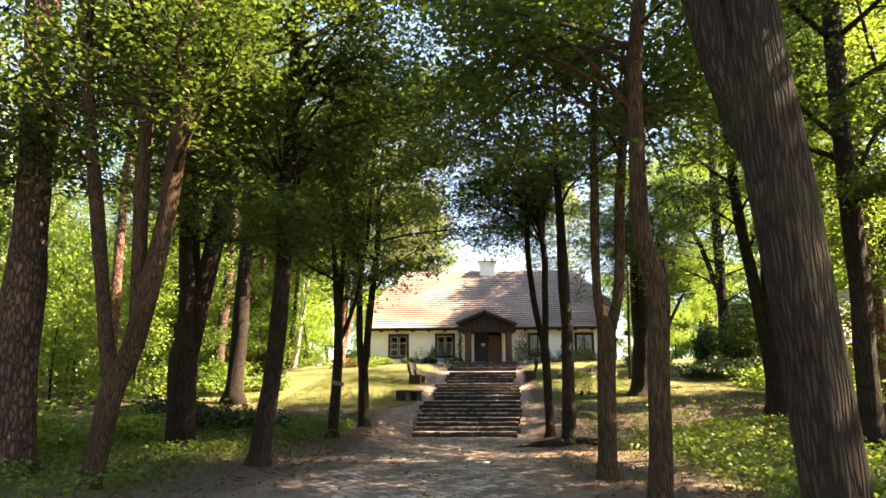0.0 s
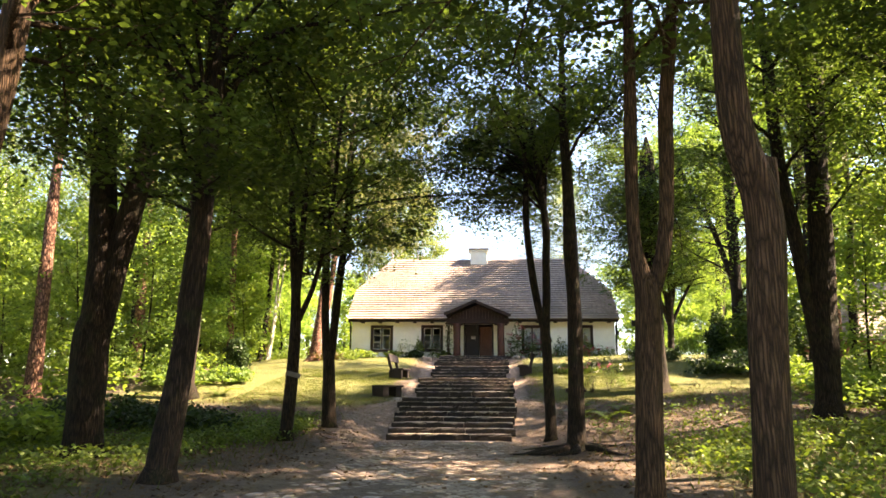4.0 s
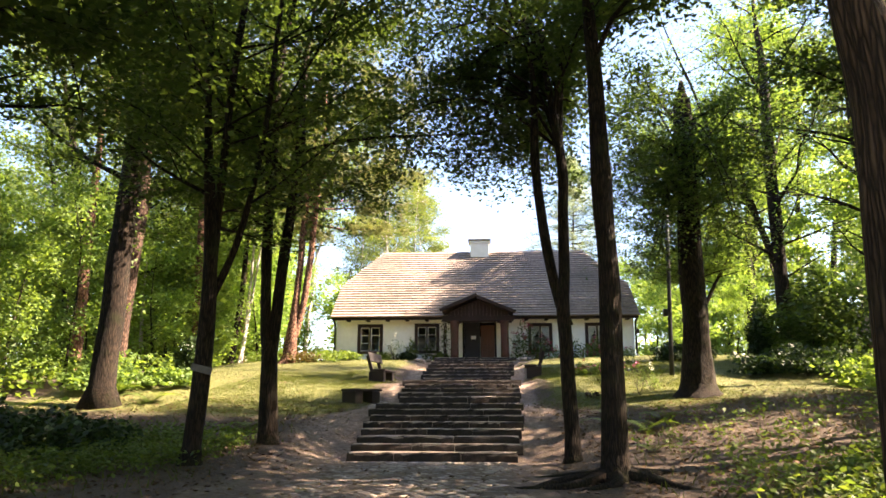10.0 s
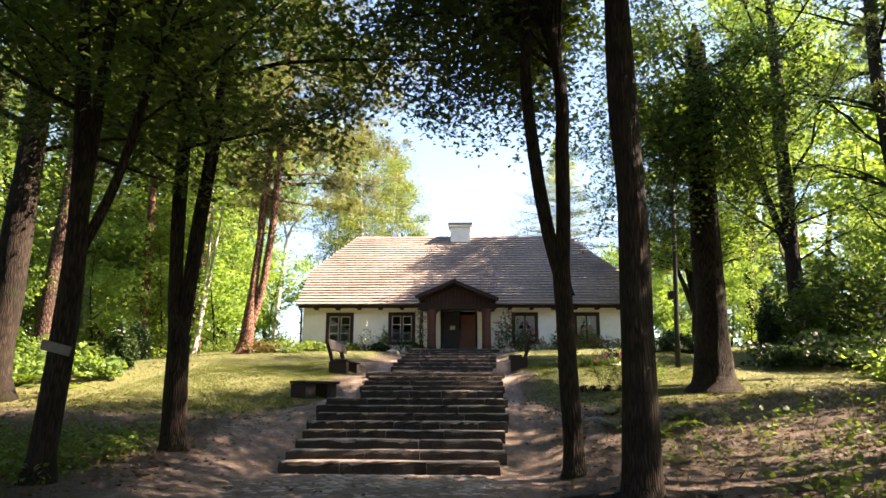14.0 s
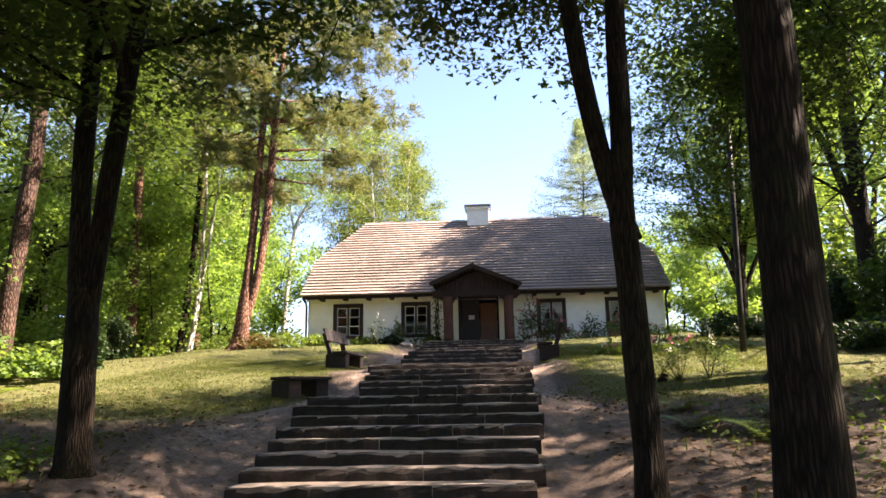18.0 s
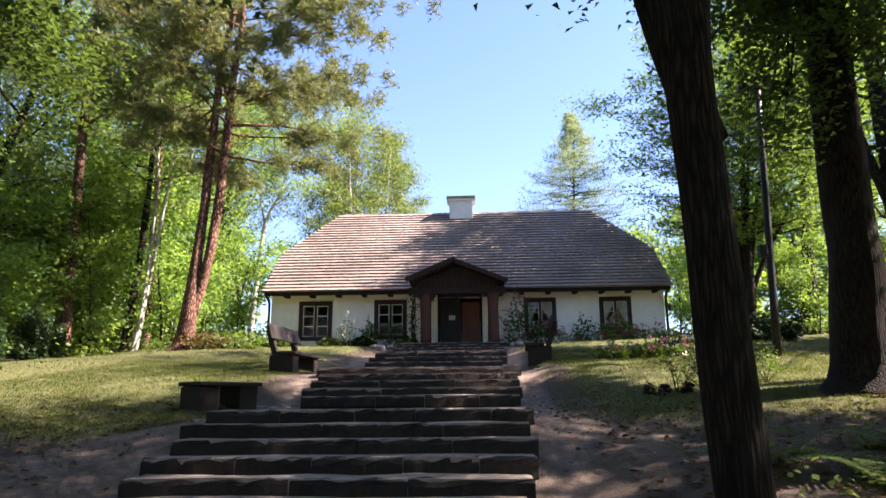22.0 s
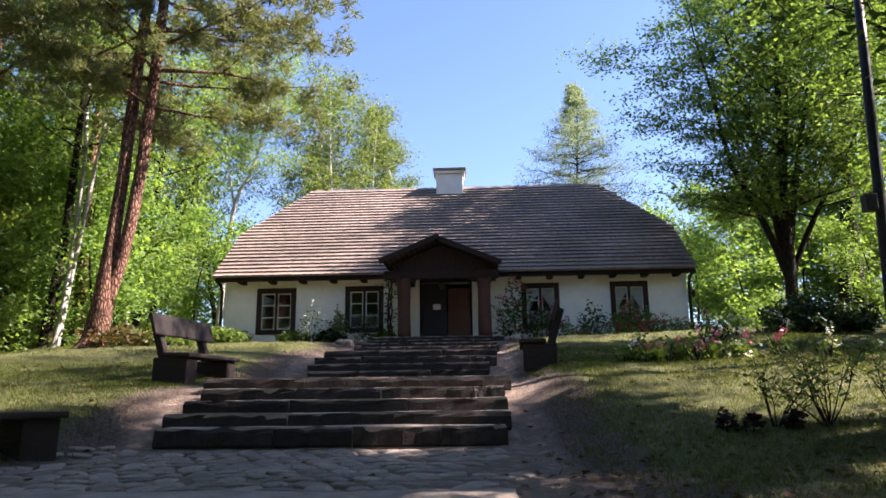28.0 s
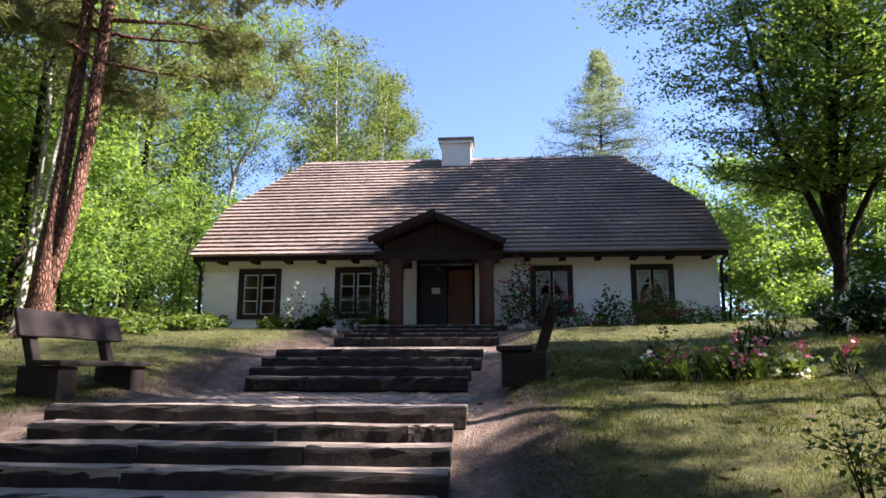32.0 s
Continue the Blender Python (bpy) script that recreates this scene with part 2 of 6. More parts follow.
    rel.inputs["Strength"].default_value, rel.inputs["Distance"].default_value = 1.0, depth
    nt.links.new(height.outputs[0], rel.inputs["Height"])
    nt.links.new(rel.outputs[0], bsdf.inputs["Normal"])
    return m


GROUND = ground_material()
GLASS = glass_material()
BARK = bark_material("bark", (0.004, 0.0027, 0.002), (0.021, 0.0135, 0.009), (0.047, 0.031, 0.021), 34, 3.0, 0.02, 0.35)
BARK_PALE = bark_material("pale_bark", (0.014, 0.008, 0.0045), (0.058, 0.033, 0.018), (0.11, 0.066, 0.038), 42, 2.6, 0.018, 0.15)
BARK_PINE = bark_material("pine_bark", (0.03, 0.015, 0.01), (0.19, 0.095, 0.065), (0.33, 0.185, 0.13), 14, 5, 0.03)
BARK_PINE_OLD = bark_material("old_pine_bark", (0.012, 0.007, 0.005), (0.07, 0.041, 0.03), (0.13, 0.08, 0.06), 14, 4.5, 0.03)
BARK_BIRCH = shade("birch_bark", (0.1, 0.09, 0.08), (0.6, 0.57, 0.52), 0.8, 4, 1.0, 0.4, (1, 1, 5))
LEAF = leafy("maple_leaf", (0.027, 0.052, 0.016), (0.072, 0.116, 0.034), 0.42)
# Brighter leaf tones put the sunlight on the wood into the leaf colour.
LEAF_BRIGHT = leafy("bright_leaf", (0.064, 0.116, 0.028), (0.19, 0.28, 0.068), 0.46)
LEAF_MID = leafy("mid_tone_leaf", (0.045, 0.092, 0.026), (0.15, 0.23, 0.062), 0.46)
LEAF_SUN_PAINTED = leafy("sun_painted_leaf", (0.072, 0.138, 0.034), (0.2, 0.31, 0.085), 0.48)
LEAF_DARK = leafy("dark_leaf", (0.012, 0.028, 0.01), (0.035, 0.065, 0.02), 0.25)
LEAF_BIRCH = leafy("birch_leaf", (0.05, 0.08, 0.025), (0.15, 0.2, 0.07), 0.45)
NEEDLE = leafy("pine_needle", (0.068, 0.09, 0.042), (0.185, 0.205, 0.092), 0.3)
NEEDLE_LARCH = leafy("larch_needle", (0.1, 0.148, 0.115), (0.215, 0.27, 0.2), 0.45)
HERB = leafy("herb_leaf", (0.04, 0.078, 0.016), (0.13, 0.185, 0.045), 0.4)
GRASS = leafy("grass_blade", (0.036, 0.055, 0.013), (0.1, 0.12, 0.028), 0.4)
FLOWER_PINK = leafy("pink_petal", (0.45, 0.06, 0.17), (0.72, 0.25, 0.4), 0.08)
FLOWER_RED = leafy("red_petal", (0.22, 0.012, 0.045), (0.46, 0.05, 0.12), 0.08)
FLOWER_WHITE = leafy("white_petal", (0.66, 0.66, 0.62), (0.84, 0.84, 0.8), 0.1)
LEAF_RED = leafy("barberry_leaf", (0.045, 0.035, 0.015), (0.105, 0.08, 0.03), 0.35)
LEAF_PURPLE = leafy("purple_leaf", (0.012, 0.007, 0.006), (0.035, 0.018, 0.015), 0.15)
DEAD_LEAF = leafy("dead_leaf", (0.045, 0.025, 0.013), (0.17, 0.11, 0.065), 0.1, 0.8)
PLASTER = shade("limewashed_plaster", (0.78, 0.755, 0.7), (0.9, 0.88, 0.83), 0.9, 3, 0.5, 0.25, bump_scale=5)
TIMBER = shade("dark_stained_timber", (0.006, 0.0028, 0.0024), (0.021, 0.0078, 0.0062), 0.85, 6, 1.2, 0.4, (6, 6, 0.8))
SURROUND = shade("brown_window_timber", (0.01, 0.0043, 0.0035), (0.036, 0.0145, 0.011), 0.8, 6, 1.2, 0.4, (6, 6, 0.8))
TIMBER_RED = shade("red_brown_timber", (0.022, 0.0065, 0.0045), (0.085, 0.023, 0.0145), 0.65, 6, 1.0, 0.4, (7, 7, 0.7))
DOOR_WOOD = shade("oiled_door_planks", (0.07, 0.025, 0.014), (0.17, 0.064, 0.034), 0.5, 5, 1.0, 0.3, (7, 7, 0.6))
BLACK_DOOR = shade("blackened_door", (0.006, 0.0052, 0.0075), (0.016, 0.013, 0.017), 0.6, 6, 1.0, 0.3)
SHINGLE = shade("weathered_shingle", (0.115, 0.09, 0.078), (0.335, 0.262, 0.225), 0.85, 9, 0.35, 0.4, (3, 3, 3), by_island=0.2)
SHINGLE_DARK = shade("dark_shingle", (0.03, 0.02, 0.017), (0.09, 0.062, 0.052), 0.85, 9, 0.5, 0.4, (3, 3, 3), by_island=0.15)
SASH = shade("old_sash_paint", (0.56, 0.52, 0.45), (0.74, 0.7, 0.62), 0.5, 8, 1, 0.1)
LACE = shade("white_lace", (0.6, 0.6, 0.6), (0.8, 0.8, 0.8), 0.9, 40, 6, 0.2)
# Step stone is set near black so that riser fronts read as shaded.
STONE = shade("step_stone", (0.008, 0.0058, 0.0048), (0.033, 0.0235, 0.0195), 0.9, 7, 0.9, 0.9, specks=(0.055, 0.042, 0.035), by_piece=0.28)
COBBLE = shade("cobble", (0.125, 0.1, 0.083), (0.34, 0.275, 0.228), 0.8, 9, 1.5, 0.5, by_piece=0.3, by_island=0.3)
BENCH_WOOD = shade("bench_timber", (0.008, 0.005, 0.0045), (0.032, 0.019, 0.016), 0.8, 6, 1.2, 0.5, (1.2, 7, 7))
IRON = shade("dark_iron", (0.015, 0.015, 0.015), (0.04, 0.04, 0.042), 0.5, 12, 2, 0.2, metal=0.6)
BRICK_RED = shade("red_brick", (0.2, 0.07, 0.045), (0.36, 0.14, 0.09), 0.9, 10, 1, 0.4)
SIGN_BOARD = shade("weathered_board", (0.08, 0.072, 0.062), (0.17, 0.155, 0.135), 0.85, 8, 1.5, 0.3)
PAPER = shade("white_paper", (0.7, 0.7, 0.7), (0.8, 0.8, 0.8), 0.8, 10, 2, 0)
# Near-black colour that puts the gloom of the unlit rooms into their surfaces.
ROOM_GLOOM = shade("gloom_painted_plaster", (0.03, 0.026, 0.023), (0.055, 0.048, 0.042), 0.9, 5, 1, 0.1)


# ---------------------------------------------------------------- building blocks
def mesh_of(name, verts, faces, material, smooth=False):
    me = bpy.data.meshes.new(name)
    me.from_pydata([tuple(v) for v in verts], [], [tuple(f) for f in faces])
    if smooth:
        me.polygons.foreach_set("use_smooth", [True] * len(me.polygons))
    me.materials.append(material)
    me.update()
    return me


def mesh_fast(name, verts, size, material):
    """A mesh of loose faces, each of size corners in a row of verts."""
    n = len(verts) // size
    me = bpy.data.meshes.new(name)
    me.vertices.add(len(verts))
    me.vertices.foreach_set("co", np.asarray(verts, np.float32).ravel())
    me.loops.add(n * size)
    me.loops.foreach_set("vertex_index", np.arange(n * size, dtype=np.int32))
    me.polygons.add(n)
    me.polygons.foreach_set("loop_start", np.arange(0, n * size, size, dtype=np.int32))
    me.materials.append(material)
    me.update(calc_edges=True)
    me.validate()
    return me


def part(name, bm, material, parent, label=""):
    """Links a bmesh (or a finished mesh) as one object under a thing or a part."""
    if isinstance(bm, bmesh.types.BMesh):
        me = bpy.data.meshes.new(name)
        bm.to_mesh(me)
        bm.free()
        me.materials.append(material)
    else:
        me = bm
    ob = new(name, me)
    ob.parent = parent
    if label:
        tagged(ob, label)
    return ob


def thing(name, label, category, at=(0, 0, 0), group="", kind="", turn=0.0):
    ob = new(name)
    ob.matrix_basis = pose(*at, 0, 0, turn)
    ob.empty_display_size = 0.2
    return tagged(ob, label, category, group, kind)


def box(bm, x0, x1, y0, y1, z0, z1, bevel=0.0, m=None):
    """A box in bm, with bevelled edges where a bevel is given."""
    r = bmesh.ops.create_cube(bm, size=1)
    vs = r["verts"]
    for v in vs:
        v.co = Vector(((x0 + x1) / 2 + v.co.x * (x1 - x0), (y0 + y1) / 2 + v.co.y * (y1 - y0), (z0 + z1) / 2 + v.co.z * (z1 - z0)))
    if bevel:
        es = list({e for v in vs for e in v.link_edges})
        out = bmesh.ops.bevel(bm, geom=es, offset=bevel, segments=2, affect="EDGES", profile=0.6)
        vs = list({v for f in out["faces"] for v in f.verts} | {v for v in vs if v.is_valid})
    if m is not None:
        bmesh.ops.transform(bm, matrix=m, verts=vs)
    return bm


def boxed(*spec, bevel=0.01, m=None):
    return box(bmesh.new(), *spec, bevel=bevel, m=m)


def rough(bm, amount, scale, seed=0.0):
    for v in bm.verts:
        v.co += noise.noise_vector(v.co * scale + Vector((seed, seed * 1.7, seed * 0.3))) * amount
    return bm


def tube(points, radii, sides=10, wobble=0.0, seed=0.0):
    """Rings round a line of points, as verts and faces."""
    pts = [Vector(p) for p in points]
    verts, faces = [], []
    side = Vector((1, 0, 0))
    for i, p in enumerate(pts):
        d = (pts[min(i + 1, len(pts) - 1)] - pts[max(i - 1, 0)]).normalized()
        side = (side - d * side.dot(d)).normalized()
        up = d.cross(side)
        for k in range(sides):
            a = 2 * math.pi * k / sides
            r = radii[i] * (1 + wobble * noise.noise(Vector((math.cos(a) * 1.3 + seed, math.sin(a) * 1.3, p.z * 0.7 + seed))))
            verts.append(p + (side * math.cos(a) + up * math.sin(a)) * r)
    for i in range(len(pts) - 1):
        for k in range(sides):
            a, b = i * sides + k, i * sides + (k + 1) % sides
            faces.append((a, b, b + sides, a + sides))
    faces.append(tuple(range(len(verts) - sides, len(verts))))
    faces.append(tuple(reversed(range(sides))))
    return verts, faces


def smooth_line(points, steps=5):
    """A Catmull-Rom line through rows of numbers."""
    p = [np.array(q, float) for q in points]
    p = [2 * p[0] - p[1], *p, 2 * p[-1] - p[-2]]
    out = []
    for i in range(1, len(p) - 2):
        for s in range(steps):
            u = s / steps
            out.append(0.5 * (2 * p[i] + (p[i + 1] - p[i - 1]) * u + (2 * p[i - 1] - 5 * p[i] + 4 * p[i + 1] - p[i + 2]) * u * u
                              + (3 * p[i] - p[i - 1] - 3 * p[i + 1] + p[i + 2]) * u ** 3))
    out.append(p[-2])
    return out


# ---------------------------------------------------------------- the ground
LAWN_Y = (-200, 15, 18, 20, 22.5, 25, 28.3, 31, 34, 38, 43, 47, 60, 90, 400)
LAWN_Z = (0, 0, 0.04, 0.14, 0.4, 0.75, 1.2, 1.75, 2.1, 2.75, 3.35, 3.6, 3.7, 3.2, 3.0)
#        bottom y, first z, risers, tread, rise, left and right at the bottom, left and right at the top
FLIGHTS = ((22.62, 0.0, 8, 0.47, 0.148, -2.24, 1.42, -2.29, 1.7),
           (29.9, 1.25, 5, 0.39, 0.143, -2.16, 1.77, -2.11, 1.88),
           (35.9, 2.04, 4, 0.46, 0.161, -1.97, 1.7, -1.92, 1.92),
           (43.3, 3.02, 4, 0.72, 0.158, -2.3, 2.1, -2.1, 2.05))
STAIR_Y, STAIR_Z = [-200.0, 22.6], [0.0, 0.0]
for fy, fz, n, tread, rise, *_ in FLIGHTS:
    STAIR_Y += [fy, fy + (n - 0.5) * tread]
    STAIR_Z += [fz, fz + n * rise - 0.02]
STAIR_Y += [46.0, 400.0]
STAIR_Z += [3.62, 3.62]


def ramp(v, a, b):
    u = np.clip((v - a) / (b - a), 0, 1)
    return u * u * (3 - 2 * u)


def ground_z(x, y):
    """The height of the ground, for numbers or arrays."""
    x, y = np.asarray(x, float), np.asarray(y, float)
    lawn = np.interp(y, LAWN_Y, LAWN_Z)
    lawn = lawn + 0.55 * ramp(x, 3.2, 9) * ramp(y, 8, 18) * (1 - ramp(y, 22, 32)) + 0.2 * ramp(x, 4, 9) * ramp(y, 24, 30)
    lawn = lawn - 0.75 * ramp(-x, 10, 17) * ramp(y, 34, 44) + 0.18 * ramp(-x, 7, 11) * ramp(y, 20, 27) * (1 - ramp(y, 30, 36))
    lawn = lawn + 0.06 * np.sin(x * 0.9 + 0.3 * y) * np.sin(y * 0.7 - 0.2 * x) * ramp(np.abs(x + 0.4), 2.5, 5)
    stairs = np.interp(y, STAIR_Y, STAIR_Z) - 0.1 * ramp(y, 22, 23)
    near = 1 - ramp(np.abs(x + 0.2), 2.0, 3.6)
    brow = 0.17 * ramp(x, 1.98, 2.6) * (1 - ramp(x, 7, 10)) * ramp(y, 30, 32.5) * (1 - ramp(y, 35.5, 40))
    return lawn * (1 - near) + stairs * near + brow


def axis_steps(inner0, inner1, step, outer0, outer1):
    mid = np.arange(inner0, inner1 + 1e-6, step)
    lo, hi, s = [], [], step
    v = inner0
    while v > outer0:
        s *= 1.25
        v -= s
        lo.append(max(v, outer0))
    s, v = step, inner1
    while v < outer1:
        s *= 1.25
        v += s
        hi.append(min(v, outer1))
    return np.array(lo[::-1] + list(mid) + hi)


gx, gy = axis_steps(-16, 14, 0.25, -900, 900), axis_steps(-3, 50, 0.25, -600, 1200)
GX, GY = np.meshgrid(gx, gy)
GZ = ground_z(GX, GY)
rng = np.random.default_rng(5)
GZ = GZ + np.where((np.abs(GX) < 17) & (GY < 52), rng.normal(0, 0.012, GX.shape), 0)
nx = len(gx)
gverts = np.stack([GX.ravel(), GY.ravel(), GZ.ravel()], 1)
ii, jj = np.meshgrid(np.arange(len(gy) - 1), np.arange(nx - 1), indexing="ij")
a = (ii * nx + jj).ravel()
gme = bpy.data.meshes.new("ground")
gme.from_pydata(gverts.tolist(), [], np.stack([a, a + 1, a + nx + 1, a + nx], 1).tolist())
gme.polygons.foreach_set("use_smooth", [True] * len(gme.polygons))
fx, fyy = GX.ravel(), GY.ravel()
lawn_left = ramp(fyy, 23.5, 28) * ramp(-fx, 2.6, 3.8) * (1 - ramp(-fx, 11, 15))
lawn_right = ramp(fyy, 25, 29) * ramp(fx, 2.3, 3.4) * (1 - ramp(fx, 13, 18))
verge = 0.55 * ramp(np.abs(fx + 0.6), 3.2, 5.0) * (1 - ramp(fyy, 16, 21))
grass_mask = np.clip(lawn_left + lawn_right + verge, 0, 1)
sand_mask = (1 - ramp(np.abs(fx + 0.75 - 0.6 * ramp(fyy, 24, 27)), 2.5 - 0.5 * ramp(fyy, 25, 28), 3.1 - 0.2 * ramp(fyy, 25, 28))) * (1 - ramp(fyy, 47, 48)) * (0.55 + 0.3 * ramp(fyy, 20, 23))
sand_mask = np.maximum(sand_mask, 0.66 * (1 - ramp(np.hypot((fx + 3.1) / 1.2, (fyy - 24.2) / 3.3), 0.4, 1.1)))
sand_mask = np.maximum(sand_mask, 0.48 * (1 - ramp(np.hypot((fx - 2.7) / 1.3, (fyy - 24.6) / 3.4), 0.4, 1.1)))
sand_mask = np.maximum(sand_mask, 0.6 * (1 - ramp(np.abs(fyy - 44.5), 0.8, 2.2)) * (1 - ramp(np.abs(fx), 4, 7)))
for key, values in (("grass", grass_mask), ("sand", sand_mask)):
    at = gme.attributes.new(key, "FLOAT", "POINT")
    at.data.foreach_set("value", values.astype(np.float32))
gme.materials.append(GROUND)
ground = tagged(new("ground", gme), "woodland ground of bare earth, dead leaves and mown grass", "ground", kind="structure")


# ---------------------------------------------------------------- the house
WALL_Y, WALL_B = 48.02, 59.2
WALL_L, WALL_R, FLOOR_Z, EAVE_Z = -8.22, 9.34, 3.3, 6.12
RIDGE_Y, RIDGE_Z, RIDGE_L, RIDGE_R = 53.6, 11.28, -6.3, 7.3
EAVE_Y, GABLE_L, GABLE_R, HIP_Y, HIP_Z = 47.3, -8.36, 9.5, 50.1, 8.43
house = thing("house", "long white plastered manor house under a weathered wooden shingle roof", "house", (0.5, WALL_Y, 3.6))
house_inv = house.matrix_basis.inverted()


def of_house(name, bm, material, parent=None, label=""):
    ob = part(name, bm, material, parent or house, label)
    if parent is None:
        ob.matrix_parent_inverse = house_inv
    return ob


def holed_wall(x0, x1, z0, z1, y0, y1, holes):
    """A wall between two planes, cut through by openings (x0, x1, z0, z1)."""
    bm = bmesh.new()
    xs = sorted({x0, x1, *[h[0] for h in holes], *[h[1] for h in holes]})
    zs = sorted({z0, z1, *[h[2] for h in holes], *[h[3] for h in holes]})

    def solid(i, j):
        if not (0 <= i < len(xs) - 1 and 0 <= j < len(zs) - 1):
            return False
        cx, cz = (xs[i] + xs[i + 1]) / 2, (zs[j] + zs[j + 1]) / 2
        return not any(h[0] < cx < h[1] and h[2] < cz < h[3] for h in holes)

    def face(*cs):
        bm.faces.new([bm.verts.new(c) for c in cs])
    for i in range(len(xs) - 1):
        for j in range(len(zs) - 1):
            if not solid(i, j):
                continue
            xa, xb, za, zb = xs[i], xs[i + 1], zs[j], zs[j + 1]
            face((xa, y0, za), (xb, y0, za), (xb, y0, zb), (xa, y0, zb))
            face((xb, y1, za), (xa, y1, za), (xa, y1, zb), (xb, y1, zb))
            if not solid(i - 1, j):
                face((xa, y1, za), (xa, y0, za), (xa, y0, zb), (xa, y1, zb))
            if not solid(i + 1, j):
                face((xb, y0, za), (xb, y1, za), (xb, y1, zb), (xb, y0, zb))
            if not solid(i, j - 1):
                face((xa, y0, za), (xa, y1, za), (xb, y1, za), (xb, y0, za))
            if not solid(i, j + 1):
                face((xa, y0, zb), (xb, y0, zb), (xb, y1, zb), (xa, y1, zb))
    bmesh.ops.remove_doubles(bm, verts=bm.verts, dist=1e-4)
    return bm


WINDOWS = ((-6.94, -5.42, 4.04, 5.8), (-3.52, -2.05, 4.06, 5.82), (3.18, 4.6, 4.1, 5.81), (6.5, 7.9, 4.12, 5.81))
DOOR = (-0.58, 1.23, 3.62, 5.9)
of_house("front_wall", holed_wall(WALL_L, WALL_R, FLOOR_Z, 6.3, WALL_Y, WALL_Y + 0.5,
                                  [(a + 0.17, b - 0.17, c + 0.17, d - 0.17) for a, b, c, d in WINDOWS] + [DOOR]), PLASTER, label="white limewashed front wall")
of_house("side_wall", boxed(WALL_L, WALL_L + 0.5, WALL_Y + 0.5, WALL_B - 0.5, FLOOR_Z, 6.3, bevel=0), PLASTER)
of_house("side_wall", boxed(WALL_R - 0.5, WALL_R, WALL_Y + 0.5, WALL_B - 0.5, FLOOR_Z, 6.3, bevel=0), PLASTER)
of_house("back_wall", boxed(WALL_L, WALL_R, WALL_B - 0.5, WALL_B, FLOOR_Z, 6.3, bevel=0), PLASTER)
of_house("floor", boxed(WALL_L + 0.5, WALL_R - 0.5, WALL_Y + 0.5, WALL_B - 0.5, 3.4, 3.6, bevel=0), ROOM_GLOOM)
of_house("ceiling", boxed(WALL_L + 0.5, WALL_R - 0.5, WALL_Y + 0.5, WALL_B - 0.5, 6.02, 6.14, bevel=0), ROOM_GLOOM)
of_house("partition", boxed(-1.4, -1.2, WALL_Y + 0.5, WALL_B - 0.5, 3.6, 6.02, bevel=0), ROOM_GLOOM)
of_house("partition", boxed(1.9, 2.1, WALL_Y + 0.5, WALL_B - 0.5, 3.6, 6.02, bevel=0), ROOM_GLOOM)
of_house("plinth", boxed(WALL_L - 0.03, -1.9, WALL_Y - 0.035, WALL_Y - 0.002, FLOOR_Z, 3.78, bevel=0.01), PLASTER)
of_house("plinth", boxed(2.4, WALL_R + 0.03, WALL_Y - 0.035, WALL_Y - 0.002, FLOOR_Z, 3.9, bevel=0.01), PLASTER)


